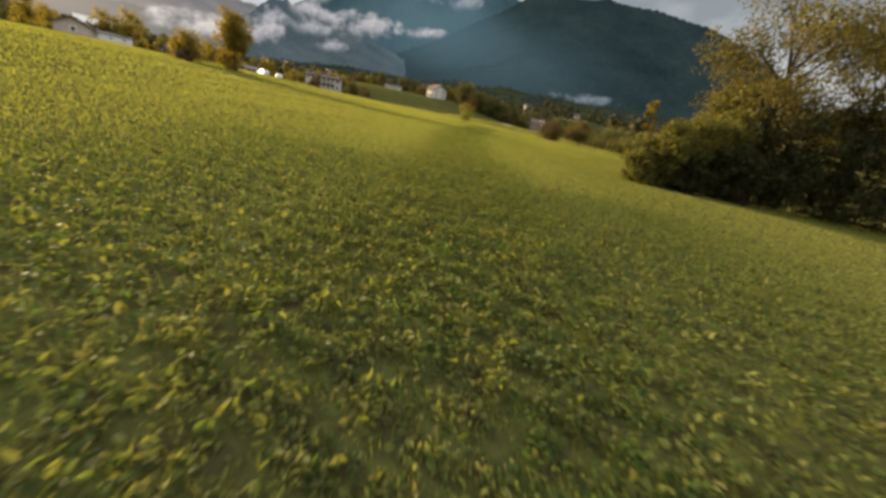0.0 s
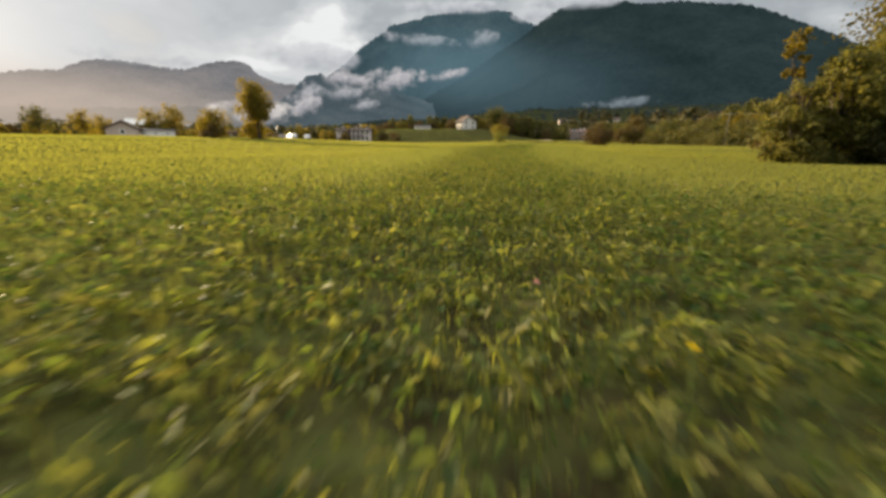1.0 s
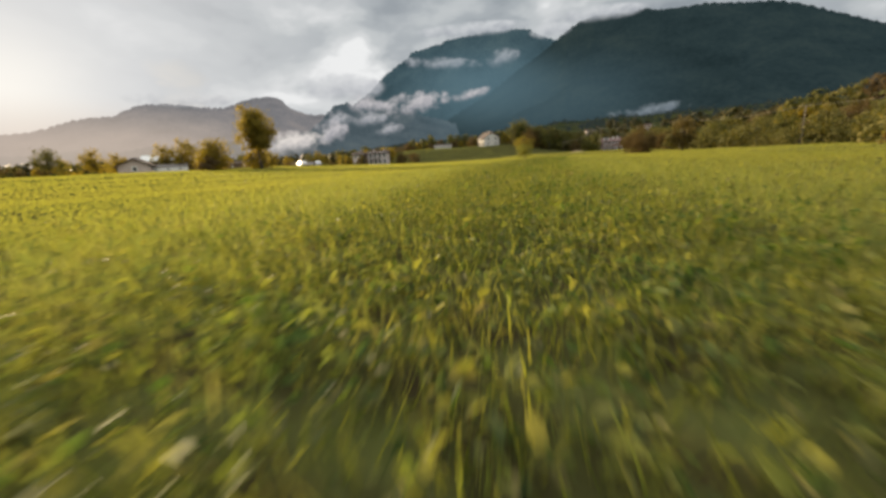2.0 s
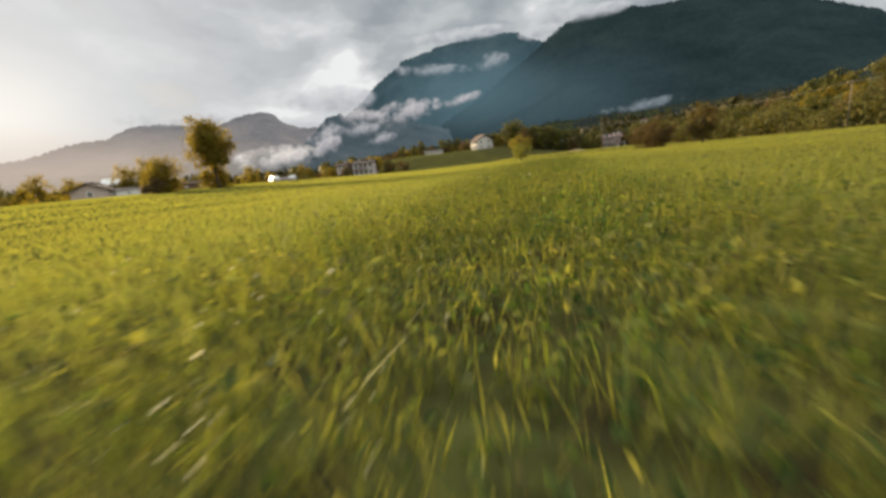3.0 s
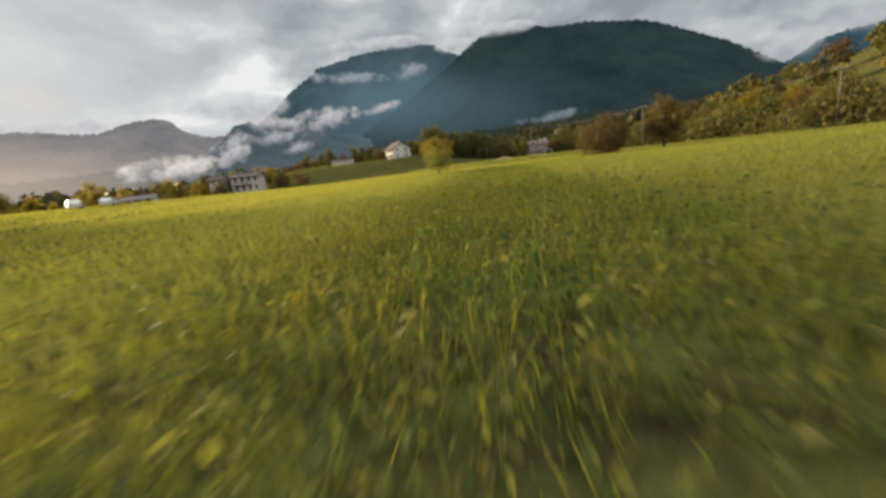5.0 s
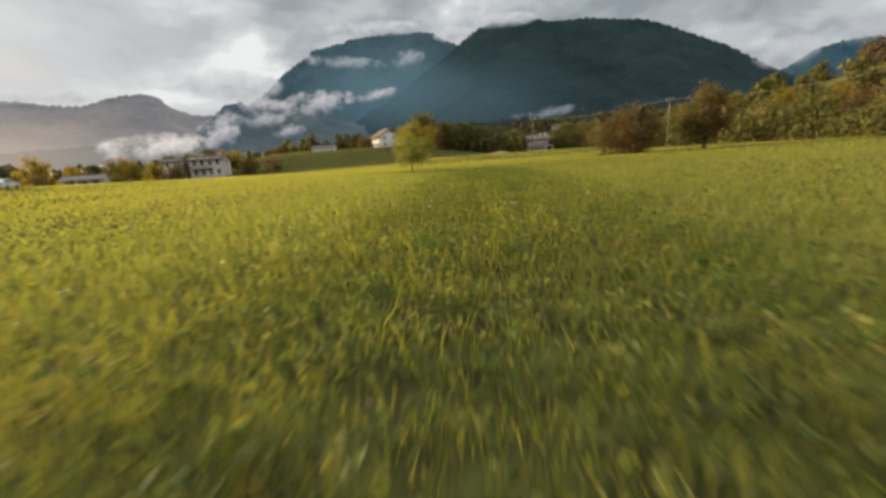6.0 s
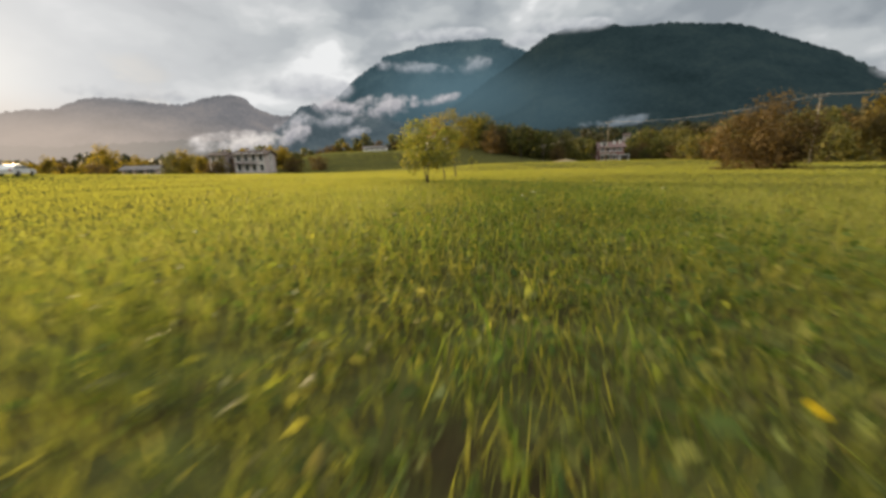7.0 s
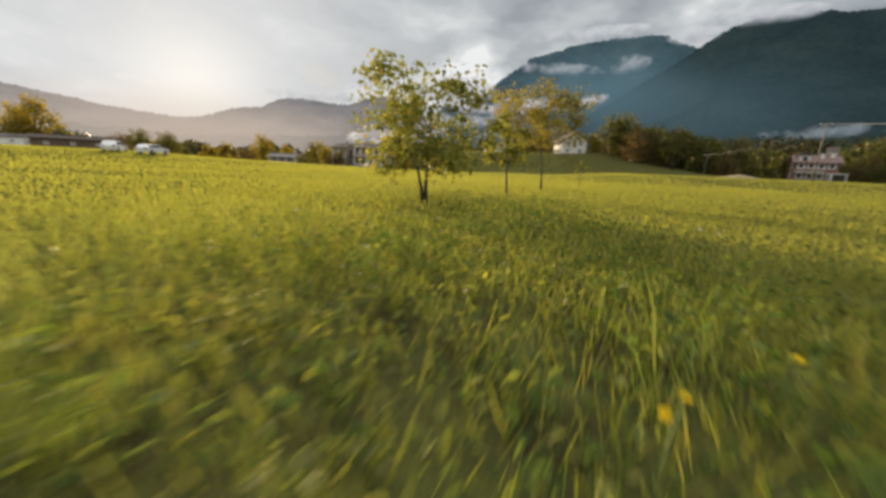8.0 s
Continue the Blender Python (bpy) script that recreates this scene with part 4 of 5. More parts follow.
# the far crowns glow with the air colour, haze painted into them
valley_woods("blue-green woods far up the valley", 640, 1500, 4200, 10, distance_material("hazed_valley_wood", [(0.020, 0.028, 0.016), (0.036, 0.040, 0.020), (0.06, 0.056, 0.028)], (0.034, 0.048, 0.050), 0.6, 0.01), 78)

# ---- houses ----
white_wall = surface("white_plaster", [(0.70, 0.67, 0.63), (0.82, 0.79, 0.75)], 0.5, 0.9, 0.2, 14)
pink_wall = surface("pinkish_plaster", [(0.52, 0.42, 0.37), (0.62, 0.51, 0.45)], 0.5, 0.9, 0.2, 14)
red_wall = surface("red_ochre_plaster", [(0.17, 0.075, 0.062), (0.24, 0.11, 0.09)], 0.6, 0.9, 0.2, 14)
brown_wall = surface("brown_timber", [(0.10, 0.065, 0.04), (0.17, 0.11, 0.07)], 1.0, 0.85, 0.4, 16, stretch=(1, 1, 0.2))
tile_roof = surface("brown_roof_tiles", [(0.075, 0.052, 0.042), (0.125, 0.088, 0.07)], 0.8, 0.9, 0.5, 6.0, 0.4, stretch=(1, 3, 1))
red_roof = surface("faded_red_roof_tiles", [(0.17, 0.105, 0.092), (0.25, 0.16, 0.14)], 0.8, 0.9, 0.5, 6.0, 0.4, stretch=(1, 3, 1))
mauve_wall = surface("pale_mauve_plaster", [(0.50, 0.42, 0.40), (0.60, 0.51, 0.485)], 0.5, 0.9, 0.2, 14)
grey_roof = surface("grey_roof_tiles", [(0.16, 0.14, 0.13), (0.24, 0.21, 0.19)], 0.8, 0.9, 0.5, 6.0, 0.4)
white_paint = surface("white_paint", [(0.72, 0.70, 0.66), (0.80, 0.78, 0.74)], 1.5, 0.6, 0.1, 20)
shutter_mat = surface("dark_shutter_wood", [(0.045, 0.035, 0.03), (0.08, 0.06, 0.045)], 3.0, 0.7, 0.3, 25)
m, n = material("window_glass")
n.add("ShaderNodeOutputMaterial", {0: n.add("ShaderNodeBsdfPrincipled", {"Base Color": (0.02, 0.025, 0.03, 1), "Roughness": 0.08, "IOR": 1.5}).outputs[0]})
glass = m


def wall_panel(length, height, holes, thick, gable=0.0):
    """A wall along x from 0, its outer face at y = 0, with real openings; holes: (x, z, width, height)."""
    bm = bmesh.new()
    xs = sorted({0.0, length, *(h[0] for h in holes), *(h[0] + h[2] for h in holes)})
    zs = sorted({0.0, height, *(h[1] for h in holes), *(h[1] + h[3] for h in holes)})
    grid = {(i, k): bm.verts.new((x, 0, z)) for i, x in enumerate(xs) for k, z in enumerate(zs)}
    for i in range(len(xs) - 1):
        for k in range(len(zs) - 1):
            cx, cz = (xs[i] + xs[i + 1]) / 2, (zs[k] + zs[k + 1]) / 2
            if not any(h[0] < cx < h[0] + h[2] and h[1] < cz < h[1] + h[3] for h in holes):
                bm.faces.new((grid[i, k], grid[i + 1, k], grid[i + 1, k + 1], grid[i, k + 1]))
    if gable:
        top = [grid[i, len(zs) - 1] for i in range(len(xs))]
        bm.faces.new([*top, bm.verts.new((length / 2, 0, height + gable))])
    front = bm.faces[:]
    back = bmesh.ops.extrude_face_region(bm, geom=front)
    bmesh.ops.translate(bm, verts=[v for v in back["geom"] if isinstance(v, bmesh.types.BMVert)], vec=(0, thick, 0))
    bmesh.ops.recalc_face_normals(bm, faces=bm.faces)
    bmesh.ops.delete(bm, geom=[v for v in bm.verts if not v.link_faces], context="VERTS")
    return bm


def window_in(wall, x, z, w2, h, frame_mat, shutters=False):
    """A window set into an opening of a wall, with its pane and shutters."""
    bm = bmesh.new()
    for a in ((x, x + 0.09, z, z + h), (x + w2 - 0.09, x + w2, z, z + h), (x + 0.09, x + w2 - 0.09, z, z + 0.09), (x + 0.09, x + w2 - 0.09, z + h - 0.09, z + h), (x + w2 / 2 - 0.03, x + w2 / 2 + 0.03, z + 0.09, z + h - 0.09)):
        box(bm, a[0], a[1], 0.06, 0.16, a[2], a[3])
    win = part("window", bm, frame_mat, wall)
    boxed("pane", (x + 0.09, x + w2 - 0.09, 0.11, 0.13, z + 0.09, z + h - 0.09), glass, win)
    boxed("sill", (x - 0.08, x + w2 + 0.08, -0.10, 0.05, z - 0.08, z - 0.003), frame_mat, win)
    if not shutters and frame_mat is white_paint and h > 1.2:
        for nm2, dims in (("surround", (x - 0.2, x - 0.002, z, z + h)), ("surround", (x + w2 + 0.002, x + w2 + 0.2, z, z + h)), ("lintel", (x - 0.2, x + w2 + 0.2, z + h + 0.002, z + h + 0.22))):
            boxed(nm2, (dims[0], dims[1], -0.05, -0.004, dims[2], dims[3]), white_paint, win)
    if shutters:
        for sx in (x - w2 * 0.5, x + w2):
            boxed("shutter", (sx + 0.02, sx + w2 * 0.5 - 0.02, -0.06, -0.004, z, z + h), shutter_mat, win)


def slab_roof(L, D, eave, rise, over, mat, parent, thick=0.22):
    """Two slopes with a ridge along x, hanging over the walls."""
    bm = bmesh.new()
    for s in (-1, 1):
        k = rise / (D / 2)
        y1, z1 = s * (D / 2 + over), eave - k * over
        pts = [(-L / 2 - over, 0, eave + rise), (L / 2 + over, 0, eave + rise), (L / 2 + over, y1, z1), (-L / 2 - over, y1, z1)]
        lo = [bm.verts.new(p) for p in pts]
        hi = [bm.verts.new((p[0], p[1], p[2] + thick)) for p in pts]
        bm.faces.new(hi)
        bm.faces.new(lo[::-1])
        for i in range(4):
            bm.faces.new((lo[i], lo[(i + 1) % 4], hi[(i + 1) % 4], hi[i]))
    bmesh.ops.recalc_face_normals(bm, faces=bm.faces)
    roof = part("roof", bm, mat, parent)
    boxed("ridge_cap", (-L / 2 - over, L / 2 + over, -0.16, 0.16, eave + rise + thick - 0.06, eave + rise + thick + 0.07), mat, roof)
    return roof


def chimney(x, y, z0, z1, parent, mat):
    c = boxed("chimney", (x - 0.35, x + 0.35, y - 0.3, y + 0.3, z0, z1), mat, parent)
    boxed("cap", (x - 0.48, x + 0.48, y - 0.43, y + 0.43, z1 + 0.003, z1 + 0.14), grey_roof, c)


def house(name, label, x, y, turn, L, D, eave, rise, wall_mat, roof_mat, columns, storeys, win=(1.0, 1.3), shutters=True, frame_mat=None, side_windows=1, over=0.6, z=None, chimneys=(), skip=()):
    """A house with walls, window openings, roof and chimneys; its front faces -y before it is turned."""
    frame_mat = frame_mat or white_paint
    h = tagged(new(name), label, "house")
    h.matrix_basis = Matrix.Translation((x, y, float(ground_z(x, y)) - 0.3 if z is None else z)) @ pose(0, 0, 0, 0, 0, turn)
    floor_h = eave / storeys
    for side in range(4):
        length = L if side % 2 == 0 else D
        cols = columns if side == 0 else (side_windows if side % 2 else columns)
        holes = [(length * (c + 0.5) / cols - win[0] / 2, floor_h * s + 0.95, win[0], win[1]) for c in range(cols) for s in range(storeys) if (side, c, s) not in skip]
        wl = part("wall", wall_panel(length, eave, holes, 0.3, rise if side % 2 else 0.0), wall_mat, h)
        # the four walls butt at the corners
        if side % 2:
            wl.matrix_basis = Matrix.Translation((L / 2 if side == 1 else -L / 2, -D / 2 if side == 1 else D / 2, 0)) @ pose(0, 0, 0, 0, 0, 90 if side == 1 else -90)
        else:
            wl.matrix_basis = Matrix.Translation((-L / 2 + 0.302 if side == 0 else L / 2 - 0.302, -D / 2 if side == 0 else D / 2, 0)) @ pose(0, 0, 0, 0, 0, 0 if side == 0 else 180) @ Matrix.Diagonal(((L - 0.604) / L, 1, 1, 1))
        for x0, z0, w2, hh in holes:
            window_in(wl, x0, z0, w2, hh, frame_mat, shutters and side == 0)
    slab_roof(L, D, eave + 0.01, rise, over, roof_mat, h)
    for cx, cy, top in chimneys:
        chimney(cx, cy, eave + rise * 0.4, eave + rise + top, h, wall_mat if wall_mat is not red_wall else white_wall)
    return h


def balcony(parent, x0, x1, y, z, depth, mat):
    b = boxed("balcony", (x0, x1, y - depth, y - 0.004, z, z + 0.16), mat, parent)
    boxed("rail", (x0, x1, y - depth, y - depth + 0.08, z + 0.95, z + 1.03), mat, b)
    for i in range(int((x1 - x0) / 0.5) + 1):
        px = x0 + 0.03 + i * (x1 - x0 - 0.1) / int((x1 - x0) / 0.5)
        boxed("baluster", (px, px + 0.05, y - depth + 0.01, y - depth + 0.06, z + 0.16, z + 0.95), mat, b)


# long pale house in two blocks, joined by a timbered middle
lh = house("row_house", "long pale pinkish two-storey house with dark windows and brown roof", -59.6, 178.6, 12, 8.2, 7.0, 5.2, 0.9, mauve_wall, tile_roof, 4, 2, win=(1.15, 1.8), shutters=False, chimneys=((-2, 0.8, 0.9), (2.4, 0.8, 0.8)))
balcony(lh, -3.6, 1.6, -3.5, 2.75, 1.0, shutter_mat)
h = house("row_house", "pale pinkish two-storey house block beside a longer one", -67.7, 176.6, 12, 4.0, 6.4, 5.2, 0.8, mauve_wall, tile_roof, 2, 2, win=(0.95, 1.5), shutters=False, chimneys=((0.5, 0.8, 0.8),))
house("timber_house", "low brown timbered building between pale houses", -64.1, 178.4, 12, 2.4, 5.0, 4.4, 1.0, brown_wall, tile_roof, 1, 2, win=(0.7, 0.9), shutters=False, over=0.2, skip=((0, 0, 0),))
boxed_porch = tagged(new("porch"), "small white porch before the house", "porch")
boxed_porch.matrix_basis = Matrix.Translation((-66.2, 172.6, -0.2)) @ pose(0, 0, 0, 0, 0, 12)
for px in (-1.5, 1.4):
    boxed("post", (px, px + 0.14, -0.9, -0.76, 0, 2.2), white_paint, boxed_porch)
boxed("roof", (-1.8, 1.8, -1.2, 0.6, 2.2, 2.34), white_paint, boxed_porch)

# red house at the end of the meadow
rh = house("red_house", "red-brown two-storey house with white windows and white chimneys", 38.2, 200, -8, 7.8, 7.4, 4.9, 1.6, red_wall, red_roof, 4, 2, win=(1.05, 1.25), shutters=False, chimneys=((1.0, -1.6, 0.5), (2.9, -1.2, 0.7)), over=0.55)
rh.matrix_basis = rh.matrix_basis @ Matrix.Scale(0.85, 4)
balcony(rh, -3.8, 1.6, -3.7, 2.45, 1.1, white_paint)
bm = bmesh.new()
box(bm, -3.3, -1.1, -3.1, -0.6, 4.8, 6.6)
dormer = part("dormer", bm, white_wall, rh, "white dormer with a dark little roof")
bm = bmesh.new()
v = [bm.verts.new(p) for p in ((-3.6, -3.4, 6.6), (-2.2, -3.4, 7.6), (-0.8, -3.4, 6.6), (-3.6, -0.4, 6.6), (-2.2, -0.4, 7.6), (-0.8, -0.4, 6.6))]
for f in ((0, 2, 1), (3, 4, 5), (0, 1, 4, 3), (1, 2, 5, 4), (2, 0, 3, 5)):
    bm.faces.new([v[i] for i in f])
part("dormer_roof", bm, shutter_mat, dormer)
boxed("dormer_window", (-2.6, -1.8, -3.16, -3.104, 5.3, 6.2), glass, dormer)
boxed("white_band", (-3.9, 3.9, -3.75, -3.704, 0.0, 0.65), white_paint, rh, "white plinth")
ga = tagged(new("garage"), "small open white-framed garage beside the red house", "garage")
ga.matrix_basis = Matrix.Translation((40.8, 195.4, float(ground_z(40.8, 195.4)) - 0.1)) @ pose(0, 0, 0, 0, 0, -8) @ Matrix.Scale(0.9, 4)
for x0, x1, y0, y1 in ((-1.25, -1.05, -1.2, 1.2), (1.05, 1.25, -1.2, 1.2), (-1.047, 1.047, 1.0, 1.2)):
    boxed("wall", (x0, x1, y0, y1, 0, 1.9), white_wall, ga)
boxed("roof", (-1.35, 1.35, -1.35, 1.35, 1.903, 2.1), white_paint, ga)
boxed("door", (-1.04, 1.04, -0.8, -0.72, 0.02, 1.88), shutter_mat, ga)

# house on the green hill
house("hill_house", "pale hillside house with a wide brown gable roof", -17, 236, -60, 8.5, 8.5, 5.0, 2.5, white_wall, tile_roof, 3, 2, side_windows=2, chimneys=((-1.5, 1.0, 0.6),), over=0.9)
house("hill_shed", "long low white shed on the green hill", -41, 227.5, 5, 9.0, 3.0, 1.7, 0.5, white_wall, grey_roof, 4, 1, win=(0.8, 0.5), shutters=False, over=0.3)

# houses far up the valley
for x, y, turn, L in ((53, 547, 25, 10), (149, 529, -20, 7), (-232, 989, 10, 14), (-40, 640, 30, 11), (-72, 720, -15, 12), (96, 610, 5, 10)):
    tagged(house("valley_house", "pale house with a brown roof far up the valley", x, y, turn, L, 7.5, 5.2, 2.2, pink_wall, tile_roof, 3, 2, win=(1.1, 1.3), shutters=False), group="houses up the valley")

# farm on the hazy side
house("barn", "pale gabled barn with a brown tiled roof among trees", -114.5, 118, 128, 10.0, 8.0, 2.6, 1.9, pink_wall, tile_roof, 3, 1, shutters=False, chimneys=((3, 1, 0.5),), over=0.8)
# the roof's white stands for sun and sky mirrored on it
house("farmhouse", "white farmhouse among trees, its roof whitened like sky glare", -121, 131, 40, 8.0, 7.0, 4.4, 1.6, white_wall, white_paint, 3, 2)
house("low_barn", "long low white outbuilding beside the meadow", -107.7, 121.8, 41, 10.0, 3.0, 2.0, 0.4, white_wall, grey_roof, 3, 1, win=(0.8, 0.6), shutters=False, over=0.2)
house("village_house", "pale low house behind trees", -99.5, 184, 22, 9.0, 6.0, 2.3, 1.0, pink_wall, grey_roof, 3, 1)
house("brown_shed", "long low brown shed beside the meadow", -90, 127, 66, 11.0, 3.5, 1.9, 0.5, brown_wall, tile_roof, 3, 1, win=(0.7, 0.5), shutters=False, over=0.3)

# ---- poles and wires ----
pole_wood = surface("weathered_pole", [(0.12, 0.105, 0.085), (0.20, 0.175, 0.14)], 4.0, 0.85, 0.6, 30.0, 0.4, stretch=(1, 1, 0.15))
wire_mat = surface("wire_metal", [(0.20, 0.18, 0.16), (0.28, 0.26, 0.23)], 5.0, 0.5, 0.0, 20.0)
ceramic = surface("insulator_ceramic", [(0.45, 0.42, 0.38), (0.55, 0.52, 0.48)], 8.0, 0.3, 0.0, 20.0)
POLES = [(66.0, 76.0, 7.4, 0), (51.7, 106.3, 7.2, 0), (40.0, 130.4, 7.6, 1.5), (26.8, 162.0, 7.7, 3.0), (16.6, 178.0, 4.2, 0)]
wire_ends = []
for x, y, hgt, lean in POLES:
    p = tagged(new("utility_pole"), "weathered wooden utility pole with a short crossarm", "utility pole", "utility poles along the meadow")
    p.matrix_basis = Matrix.Translation((x, y, float(ground_z(x, y)) - 0.1)) @ pose(0, 0, 0, 0, lean, 65)
    bm = bmesh.new()
    tube(bm, [(0, 0, 0), (0.02, 0, hgt * 0.5), (0, 0, hgt)], [hgt * 0.0125, hgt * 0.0105, hgt * 0.008], 8)
    part("post", bm, pole_wood, p, smooth=True)
    boxed("crossarm", (-0.05, 0.05, -0.6, 0.6, hgt - 0.32, hgt - 0.20), pole_wood, p)
    ends = []
    for iy in (-0.5, 0.5):
        bm = bmesh.new()
        tube(bm, [(0, iy, hgt - 0.2), (0, iy, hgt - 0.1), (0, iy, hgt - 0.02)], [0.03, 0.05, 0.025], 6)
        part("insulator", bm, ceramic, p)
        ends.append(p.matrix_basis @ Vector((0, iy, hgt - 0.05)))
    wire_ends.append(ends)
for a, b in zip(wire_ends, wire_ends[1:]):
    for i in (0, 1):
        bm = bmesh.new()
        pts = [a[i].lerp(b[i], t / 12) - Vector((0, 0, 0.9 * 4 * (t / 12) * (1 - t / 12))) for t in range(13)]
        tube(bm, pts, [0.008] * 13, 6)
        tagged(part("overhead_wire", bm, wire_mat), "thin sagging overhead wire between two poles", "wire", "overhead wires")

# ---- parked cars ----
car_paint = surface("pale_car_paint", [(0.62, 0.61, 0.60), (0.70, 0.69, 0.68)], 1.0, 0.42, 0.0, 10.0, 0.05)
car_glass = surface("dusty_car_glass", [(0.03, 0.035, 0.04), (0.05, 0.055, 0.06)], 2.0, 0.4, 0.0, 10.0)
tyre_mat = surface("tyre_rubber", [(0.02, 0.02, 0.02), (0.035, 0.035, 0.035)], 6.0, 0.9, 0.2, 40.0)
rim_mat = surface("wheel_metal", [(0.45, 0.45, 0.45), (0.55, 0.55, 0.55)], 6.0, 0.35, 0.0, 20.0, metal=0.8)
lamp_mat = surface("red_lamp", [(0.25, 0.02, 0.02), (0.35, 0.03, 0.03)], 6.0, 0.3, 0.0, 20.0)


def side_shape(bm, outline, half):
    left = [bm.verts.new((x, -half * k, z)) for x, z, k in outline]
    right = [bm.verts.new((x, half * k, z)) for x, z, k in outline]
    bm.faces.new(left)
    bm.faces.new(right[::-1])
    for i in range(len(outline)):
        j = (i + 1) % len(outline)
        bm.faces.new((left[j], left[i], right[i], right[j]))
    bmesh.ops.recalc_face_normals(bm, faces=bm.faces)


def car(label, x, y, turn, tall):
    c = tagged(new("parked_car"), label, "car", "cars beside the meadow")
    c.matrix_basis = Matrix.Translation((x, y, float(ground_z(x, y)))) @ pose(0, 0, 0, 0, 0, turn)
    bm = bmesh.new()
    side_shape(bm, [(-2.2, 0.3, 1), (2.2, 0.3, 1), (2.25, 0.65, 1), (2.1, 0.88, 0.97), (1.0, 1.0, 0.95), (0.35, tall - 0.06, 0.8), (-0.2, tall, 0.78), (-1.5, tall - 0.05, 0.78), (-2.05, 1.0, 0.94), (-2.25, 0.8, 0.98)], 0.88)
    part("body", bm, car_paint, c)
    for s in (-1, 1):
        bm = bmesh.new()
        v = [bm.verts.new((px, s * (0.88 * k + 0.006), pz)) for px, pz, k in ((0.82, 1.03, 0.94), (0.30, tall - 0.14, 0.82), (-1.42, tall - 0.14, 0.82), (-1.85, 1.03, 0.94))]
        bm.faces.new(v if s < 0 else v[::-1])
        g = bmesh.ops.extrude_face_region(bm, geom=bm.faces[:])
        bmesh.ops.translate(bm, verts=[e2 for e2 in g["geom"] if isinstance(e2, bmesh.types.BMVert)], vec=(0, s * 0.012, 0))
        part("side_window", bm, car_glass, c)
        boxed("tail_lamp", (-2.285, -2.20, s * 0.62 - 0.14, s * 0.62 + 0.14, 0.72, 0.90), lamp_mat, c)
    for wx in (-1.38, 1.38):
        for s in (-1, 1):
            bm = bmesh.new()
            bmesh.ops.create_cone(bm, cap_ends=True, segments=18, radius1=0.32, radius2=0.32, depth=0.2, matrix=pose(wx, s * 0.82, 0.32, 90))
            wheel = part("tyre", bm, tyre_mat, c)
            bm = bmesh.new()
            bmesh.ops.create_cone(bm, cap_ends=True, segments=12, radius1=0.2, radius2=0.17, depth=0.22, matrix=pose(wx, s * 0.83, 0.32, 90))
            part("rim", bm, rim_mat, wheel)


car("pale silver parked estate car beside the meadow", -57.8, 124.4, 118, 1.42)
car("pale silver parked van-like car beside the meadow", -61.2, 121.3, 140, 1.55)

# ---- earth mound at the far edge ----
U, V = np.meshgrid(np.linspace(0, 1, 12), np.linspace(0, 2 * np.pi, 28, endpoint=False), indexing="ij")
mx, my = U * np.cos(V) * 4.0, U * np.sin(V) * 2.0
mz = 0.75 * (1 - U ** 2) ** 1.3 + 0.12 * fractal(mx, my, 3, 3, 8) * (1 - U) - 0.15
F = [(i * 28 + k, (i + 1) * 28 + k, (i + 1) * 28 + (k + 1) % 28, i * 28 + (k + 1) % 28) for i in range(11) for k in range(28)]
mound = link("earth_mound", np.stack([mx, my, mz], -1).reshape(-1, 3), F, surface("pale_earth", [(0.20, 0.15, 0.08), (0.32, 0.25, 0.14)], 0.8, 0.95, 0.6, 8.0), smooth=True)
mound.matrix_basis = Matrix.Translation((20.6, 171.0, float(ground_z(20.6, 171.0)) - 0.05))
tagged(mound, "low mound of pale sandy earth at the meadow's edge", "earth mound")

# ---- flowers ----
stalk_mat = surface("flower_stalk", [(0.08, 0.12, 0.02), (0.13, 0.17, 0.03)], 20.0, 0.7, 0.0, 60.0)
flower_mats = {
    "yellow": leafy("yellow_petal", [(0.66, 0.52, 0.015), (0.78, 0.63, 0.025)], 0.4, glow_tint=(1, 1, 0.6)),
    "white": leafy("white_petal", [(0.62, 0.60, 0.52), (0.74, 0.72, 0.66)], 0.4, glow_tint=(1, 1, 1)),
    "pink": leafy("pink_petal", [(0.55, 0.26, 0.26), (0.62, 0.34, 0.32)], 0.4, glow_tint=(1, 1, 1)),
}
words = {"yellow": "yellow dandelion-like flower on a thin stalk", "white": "flat white umbel of small florets on a stalk", "pink": "pale pink clover flower on a stalk"}


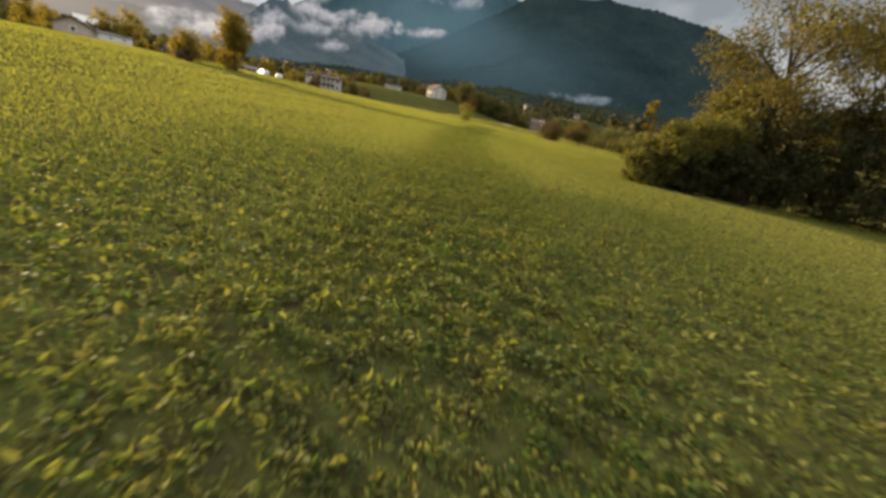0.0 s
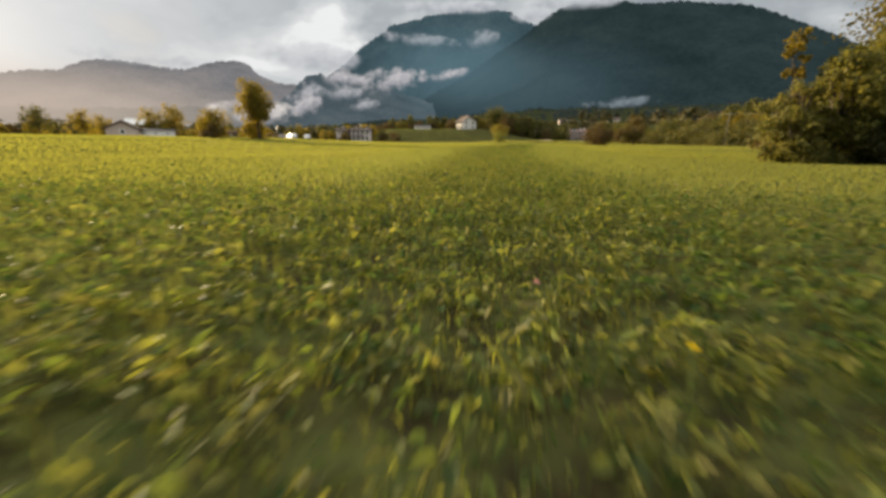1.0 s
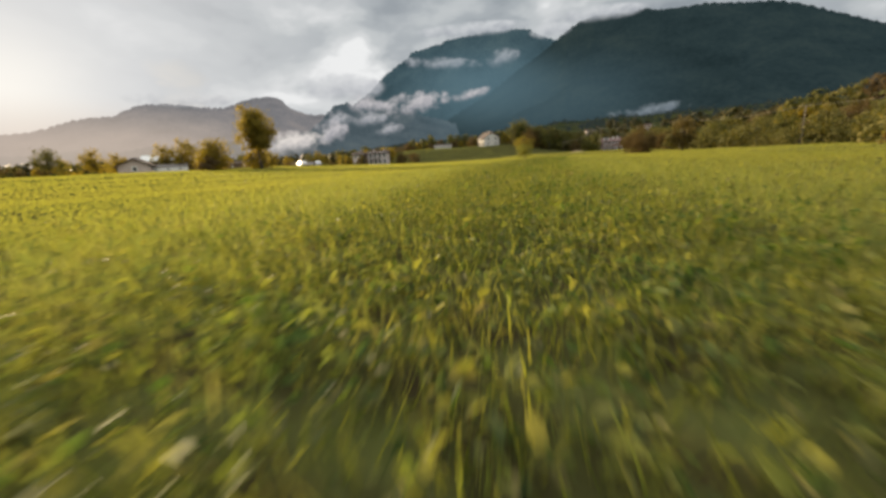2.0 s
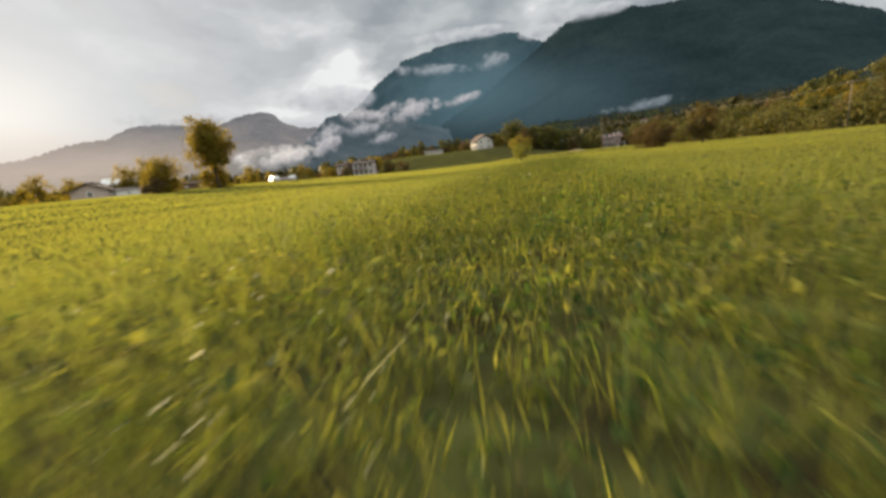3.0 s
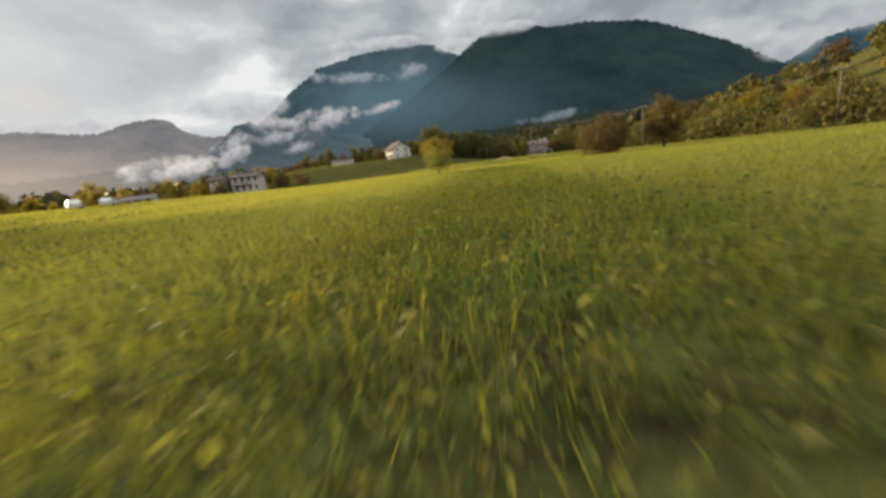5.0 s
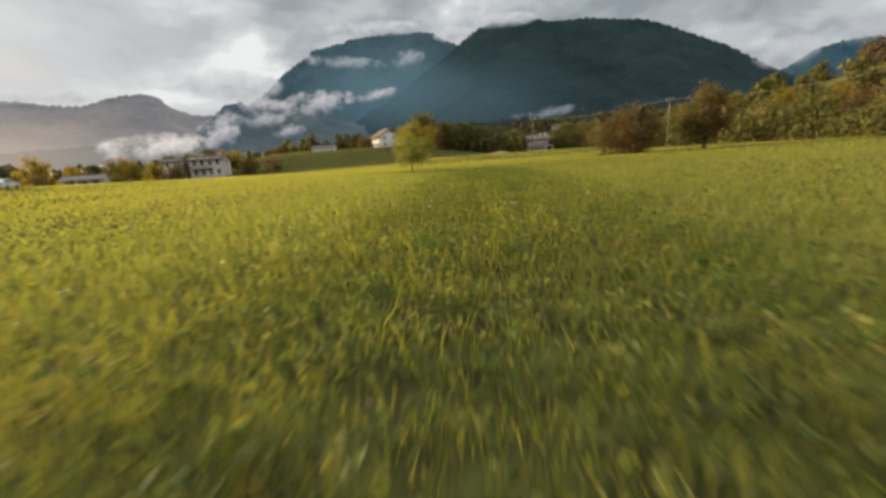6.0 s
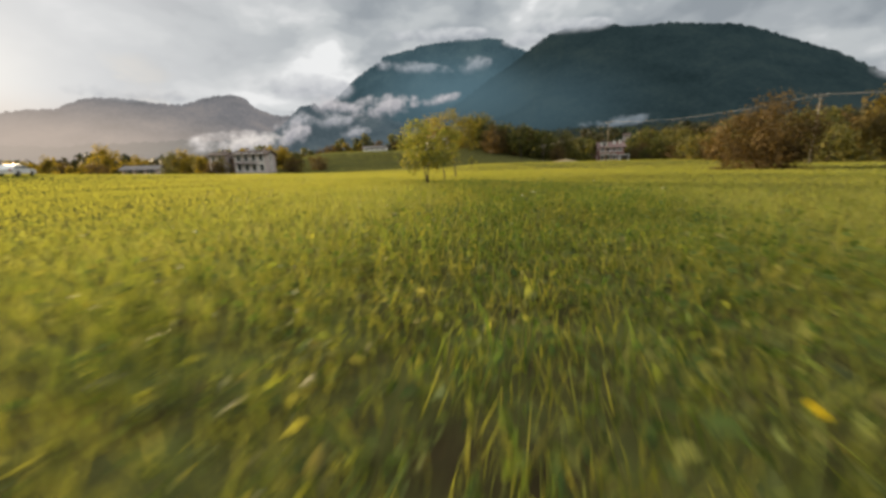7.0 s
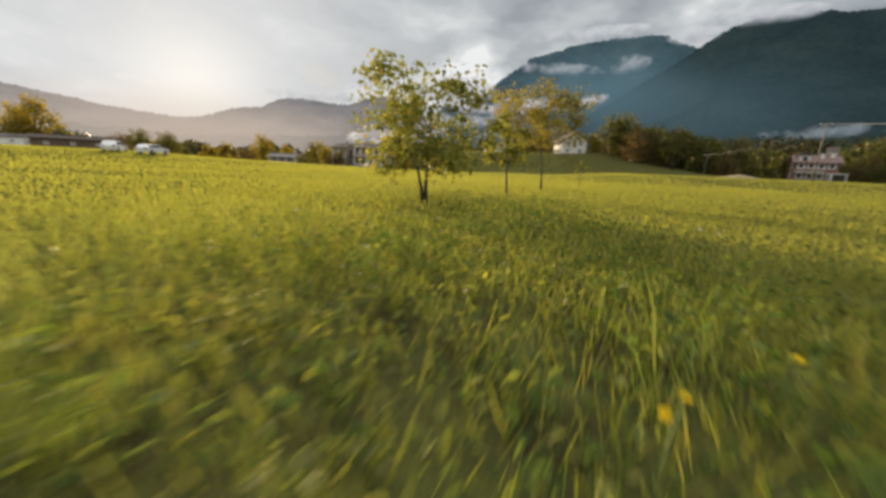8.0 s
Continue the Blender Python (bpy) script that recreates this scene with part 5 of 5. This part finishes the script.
def make_flower(kind, seed):
    r = random.Random(seed)
    f = tagged(new(kind + "_flower"), words[kind], "flower", "meadow flowers")
    hgt = r.uniform(0.26, 0.36)
    bm = bmesh.new()
    tube(bm, [(0, 0, 0), (0.01, 0.012, hgt * 0.6), (0.02, 0.0, hgt)], [0.004, 0.0035, 0.003], 4)
    part("stalk", bm, stalk_mat, f)
    if kind == "white":
        # an umbel: thin rays that carry small florets
        for k in range(16):
            t, reach = 2.4 * k, 0.029 * math.sqrt((k + 0.5) / 16)
            tip = Vector((0.02 + reach * math.cos(t), reach * math.sin(t), hgt + 0.022 - 3.5 * reach * reach))
            bm = bmesh.new()
            tube(bm, [(0.02, 0, hgt - 0.015), tip], [0.0012, 0.001], 3)
            for j in range(5):
                u = 2 * math.pi * j / 5 + k
                p = [tip, tip + Vector((0.007 * math.cos(u - 0.5), 0.007 * math.sin(u - 0.5), 0.002)), tip + Vector((0.012 * math.cos(u), 0.012 * math.sin(u), 0.003)), tip + Vector((0.007 * math.cos(u + 0.5), 0.007 * math.sin(u + 0.5), 0.002))]
                bm.faces.new([bm.verts.new(q) for q in p])
            part("floret", bm, flower_mats[kind], f)
        return f
    bm = bmesh.new()
    for ringi, (count, rad, lift) in enumerate(((13, 0.024, 0.004), (9, 0.016, 0.012), (5, 0.008, 0.017))):
        for k in range(count):
            t = 2 * math.pi * (k + 0.5 * ringi) / count
            c, s = math.cos(t), math.sin(t)
            w2 = rad * 0.32
            p = [(0.0, 0.0, hgt), (c * rad * 0.6 - s * w2, s * rad * 0.6 + c * w2, hgt + lift), (c * rad, s * rad, hgt + lift * (1.4 if kind != "yellow" else 0.9)), (c * rad * 0.6 + s * w2, s * rad * 0.6 - c * w2, hgt + lift)]
            bm.faces.new([bm.verts.new((q[0] + 0.02, q[1], q[2])) for q in p])
    part("flower_head", bm, flower_mats[kind], f)
    return f


kinds_of_flower = {k: make_flower(k, i) for i, k in enumerate(("yellow", "white", "pink"))}
placed = {k: False for k in kinds_of_flower}
fl = random.Random(3)
SPOTS = [
    ('white', 0.3, 46.7), ('white', 0.2, 46.9), ('white', 0.5, 46.6), ('white', 0.3, 46.1),
    ('white', 0.4, 46.1), ('white', 0.5, 46.6), ('yellow', 0.1, 45.8), ('pink', 0.9, 46.1),
    ('yellow', 0.4, 40.1), ('yellow', 0.5, 40.2), ('yellow', 0.9, 49.2), ('yellow', 1.0, 49.3),
    ('yellow', 0.8, 50.0), ('yellow', 1.0, 50.0), ('yellow', 0.2, 46.9), ('yellow', 1.1, 52.1),
    ('yellow', 2.3, 53.0), ('white', 4.1, 76.8), ('white', 4.2, 76.8), ('white', 4.3, 76.8),
    ('white', 5.4, 91.5), ('white', 5.5, 91.5), ('white', 5.5, 91.9), ('white', 5.1, 91.1),
    ('yellow', 5.6, 91.1), ('yellow', 5.3, 82.9), ('yellow', 5.8, 94.7), ('yellow', 5.8, 94.7),
    ('yellow', 6.3, 95.3), ('white', -1.0, 48.2), ('white', -1.3, 48.4), ('pink', 0.5, 12.2),
    ('pink', 1.0, 16.6), ('pink', 1.0, 40.8), ('yellow', 0.7, 16.7), ('yellow', 1.1, 11.6),
    ('pink', 0.5, 18.8),
]
spots = list(SPOTS)
for kind, count, y0, y1 in (("yellow", 26, 36, 100), ("white", 16, 40, 100), ("pink", 9, 8, 60), ("yellow", 6, 6, 20)):
    for _ in range(count):
        y = fl.uniform(y0, y1)
        spots.append((kind, float(np.interp(y, PY, PX)) + fl.choice((-1, 1)) * fl.uniform(0.9, 4.5), y))
for kind, x, y in spots:
    m = Matrix.Translation((x, y, float(ground_z(x, y)))) @ pose(0, 0, 0, fl.uniform(-12, 12), fl.uniform(-12, 12), fl.uniform(0, 360)) @ Matrix.Diagonal(((0.95, 0.95, fl.uniform(0.75, 1.0), 1)))
    f = copy_thing(kinds_of_flower[kind], m) if placed[kind] else kinds_of_flower[kind]
    placed[kind] = True
    f.matrix_basis = m
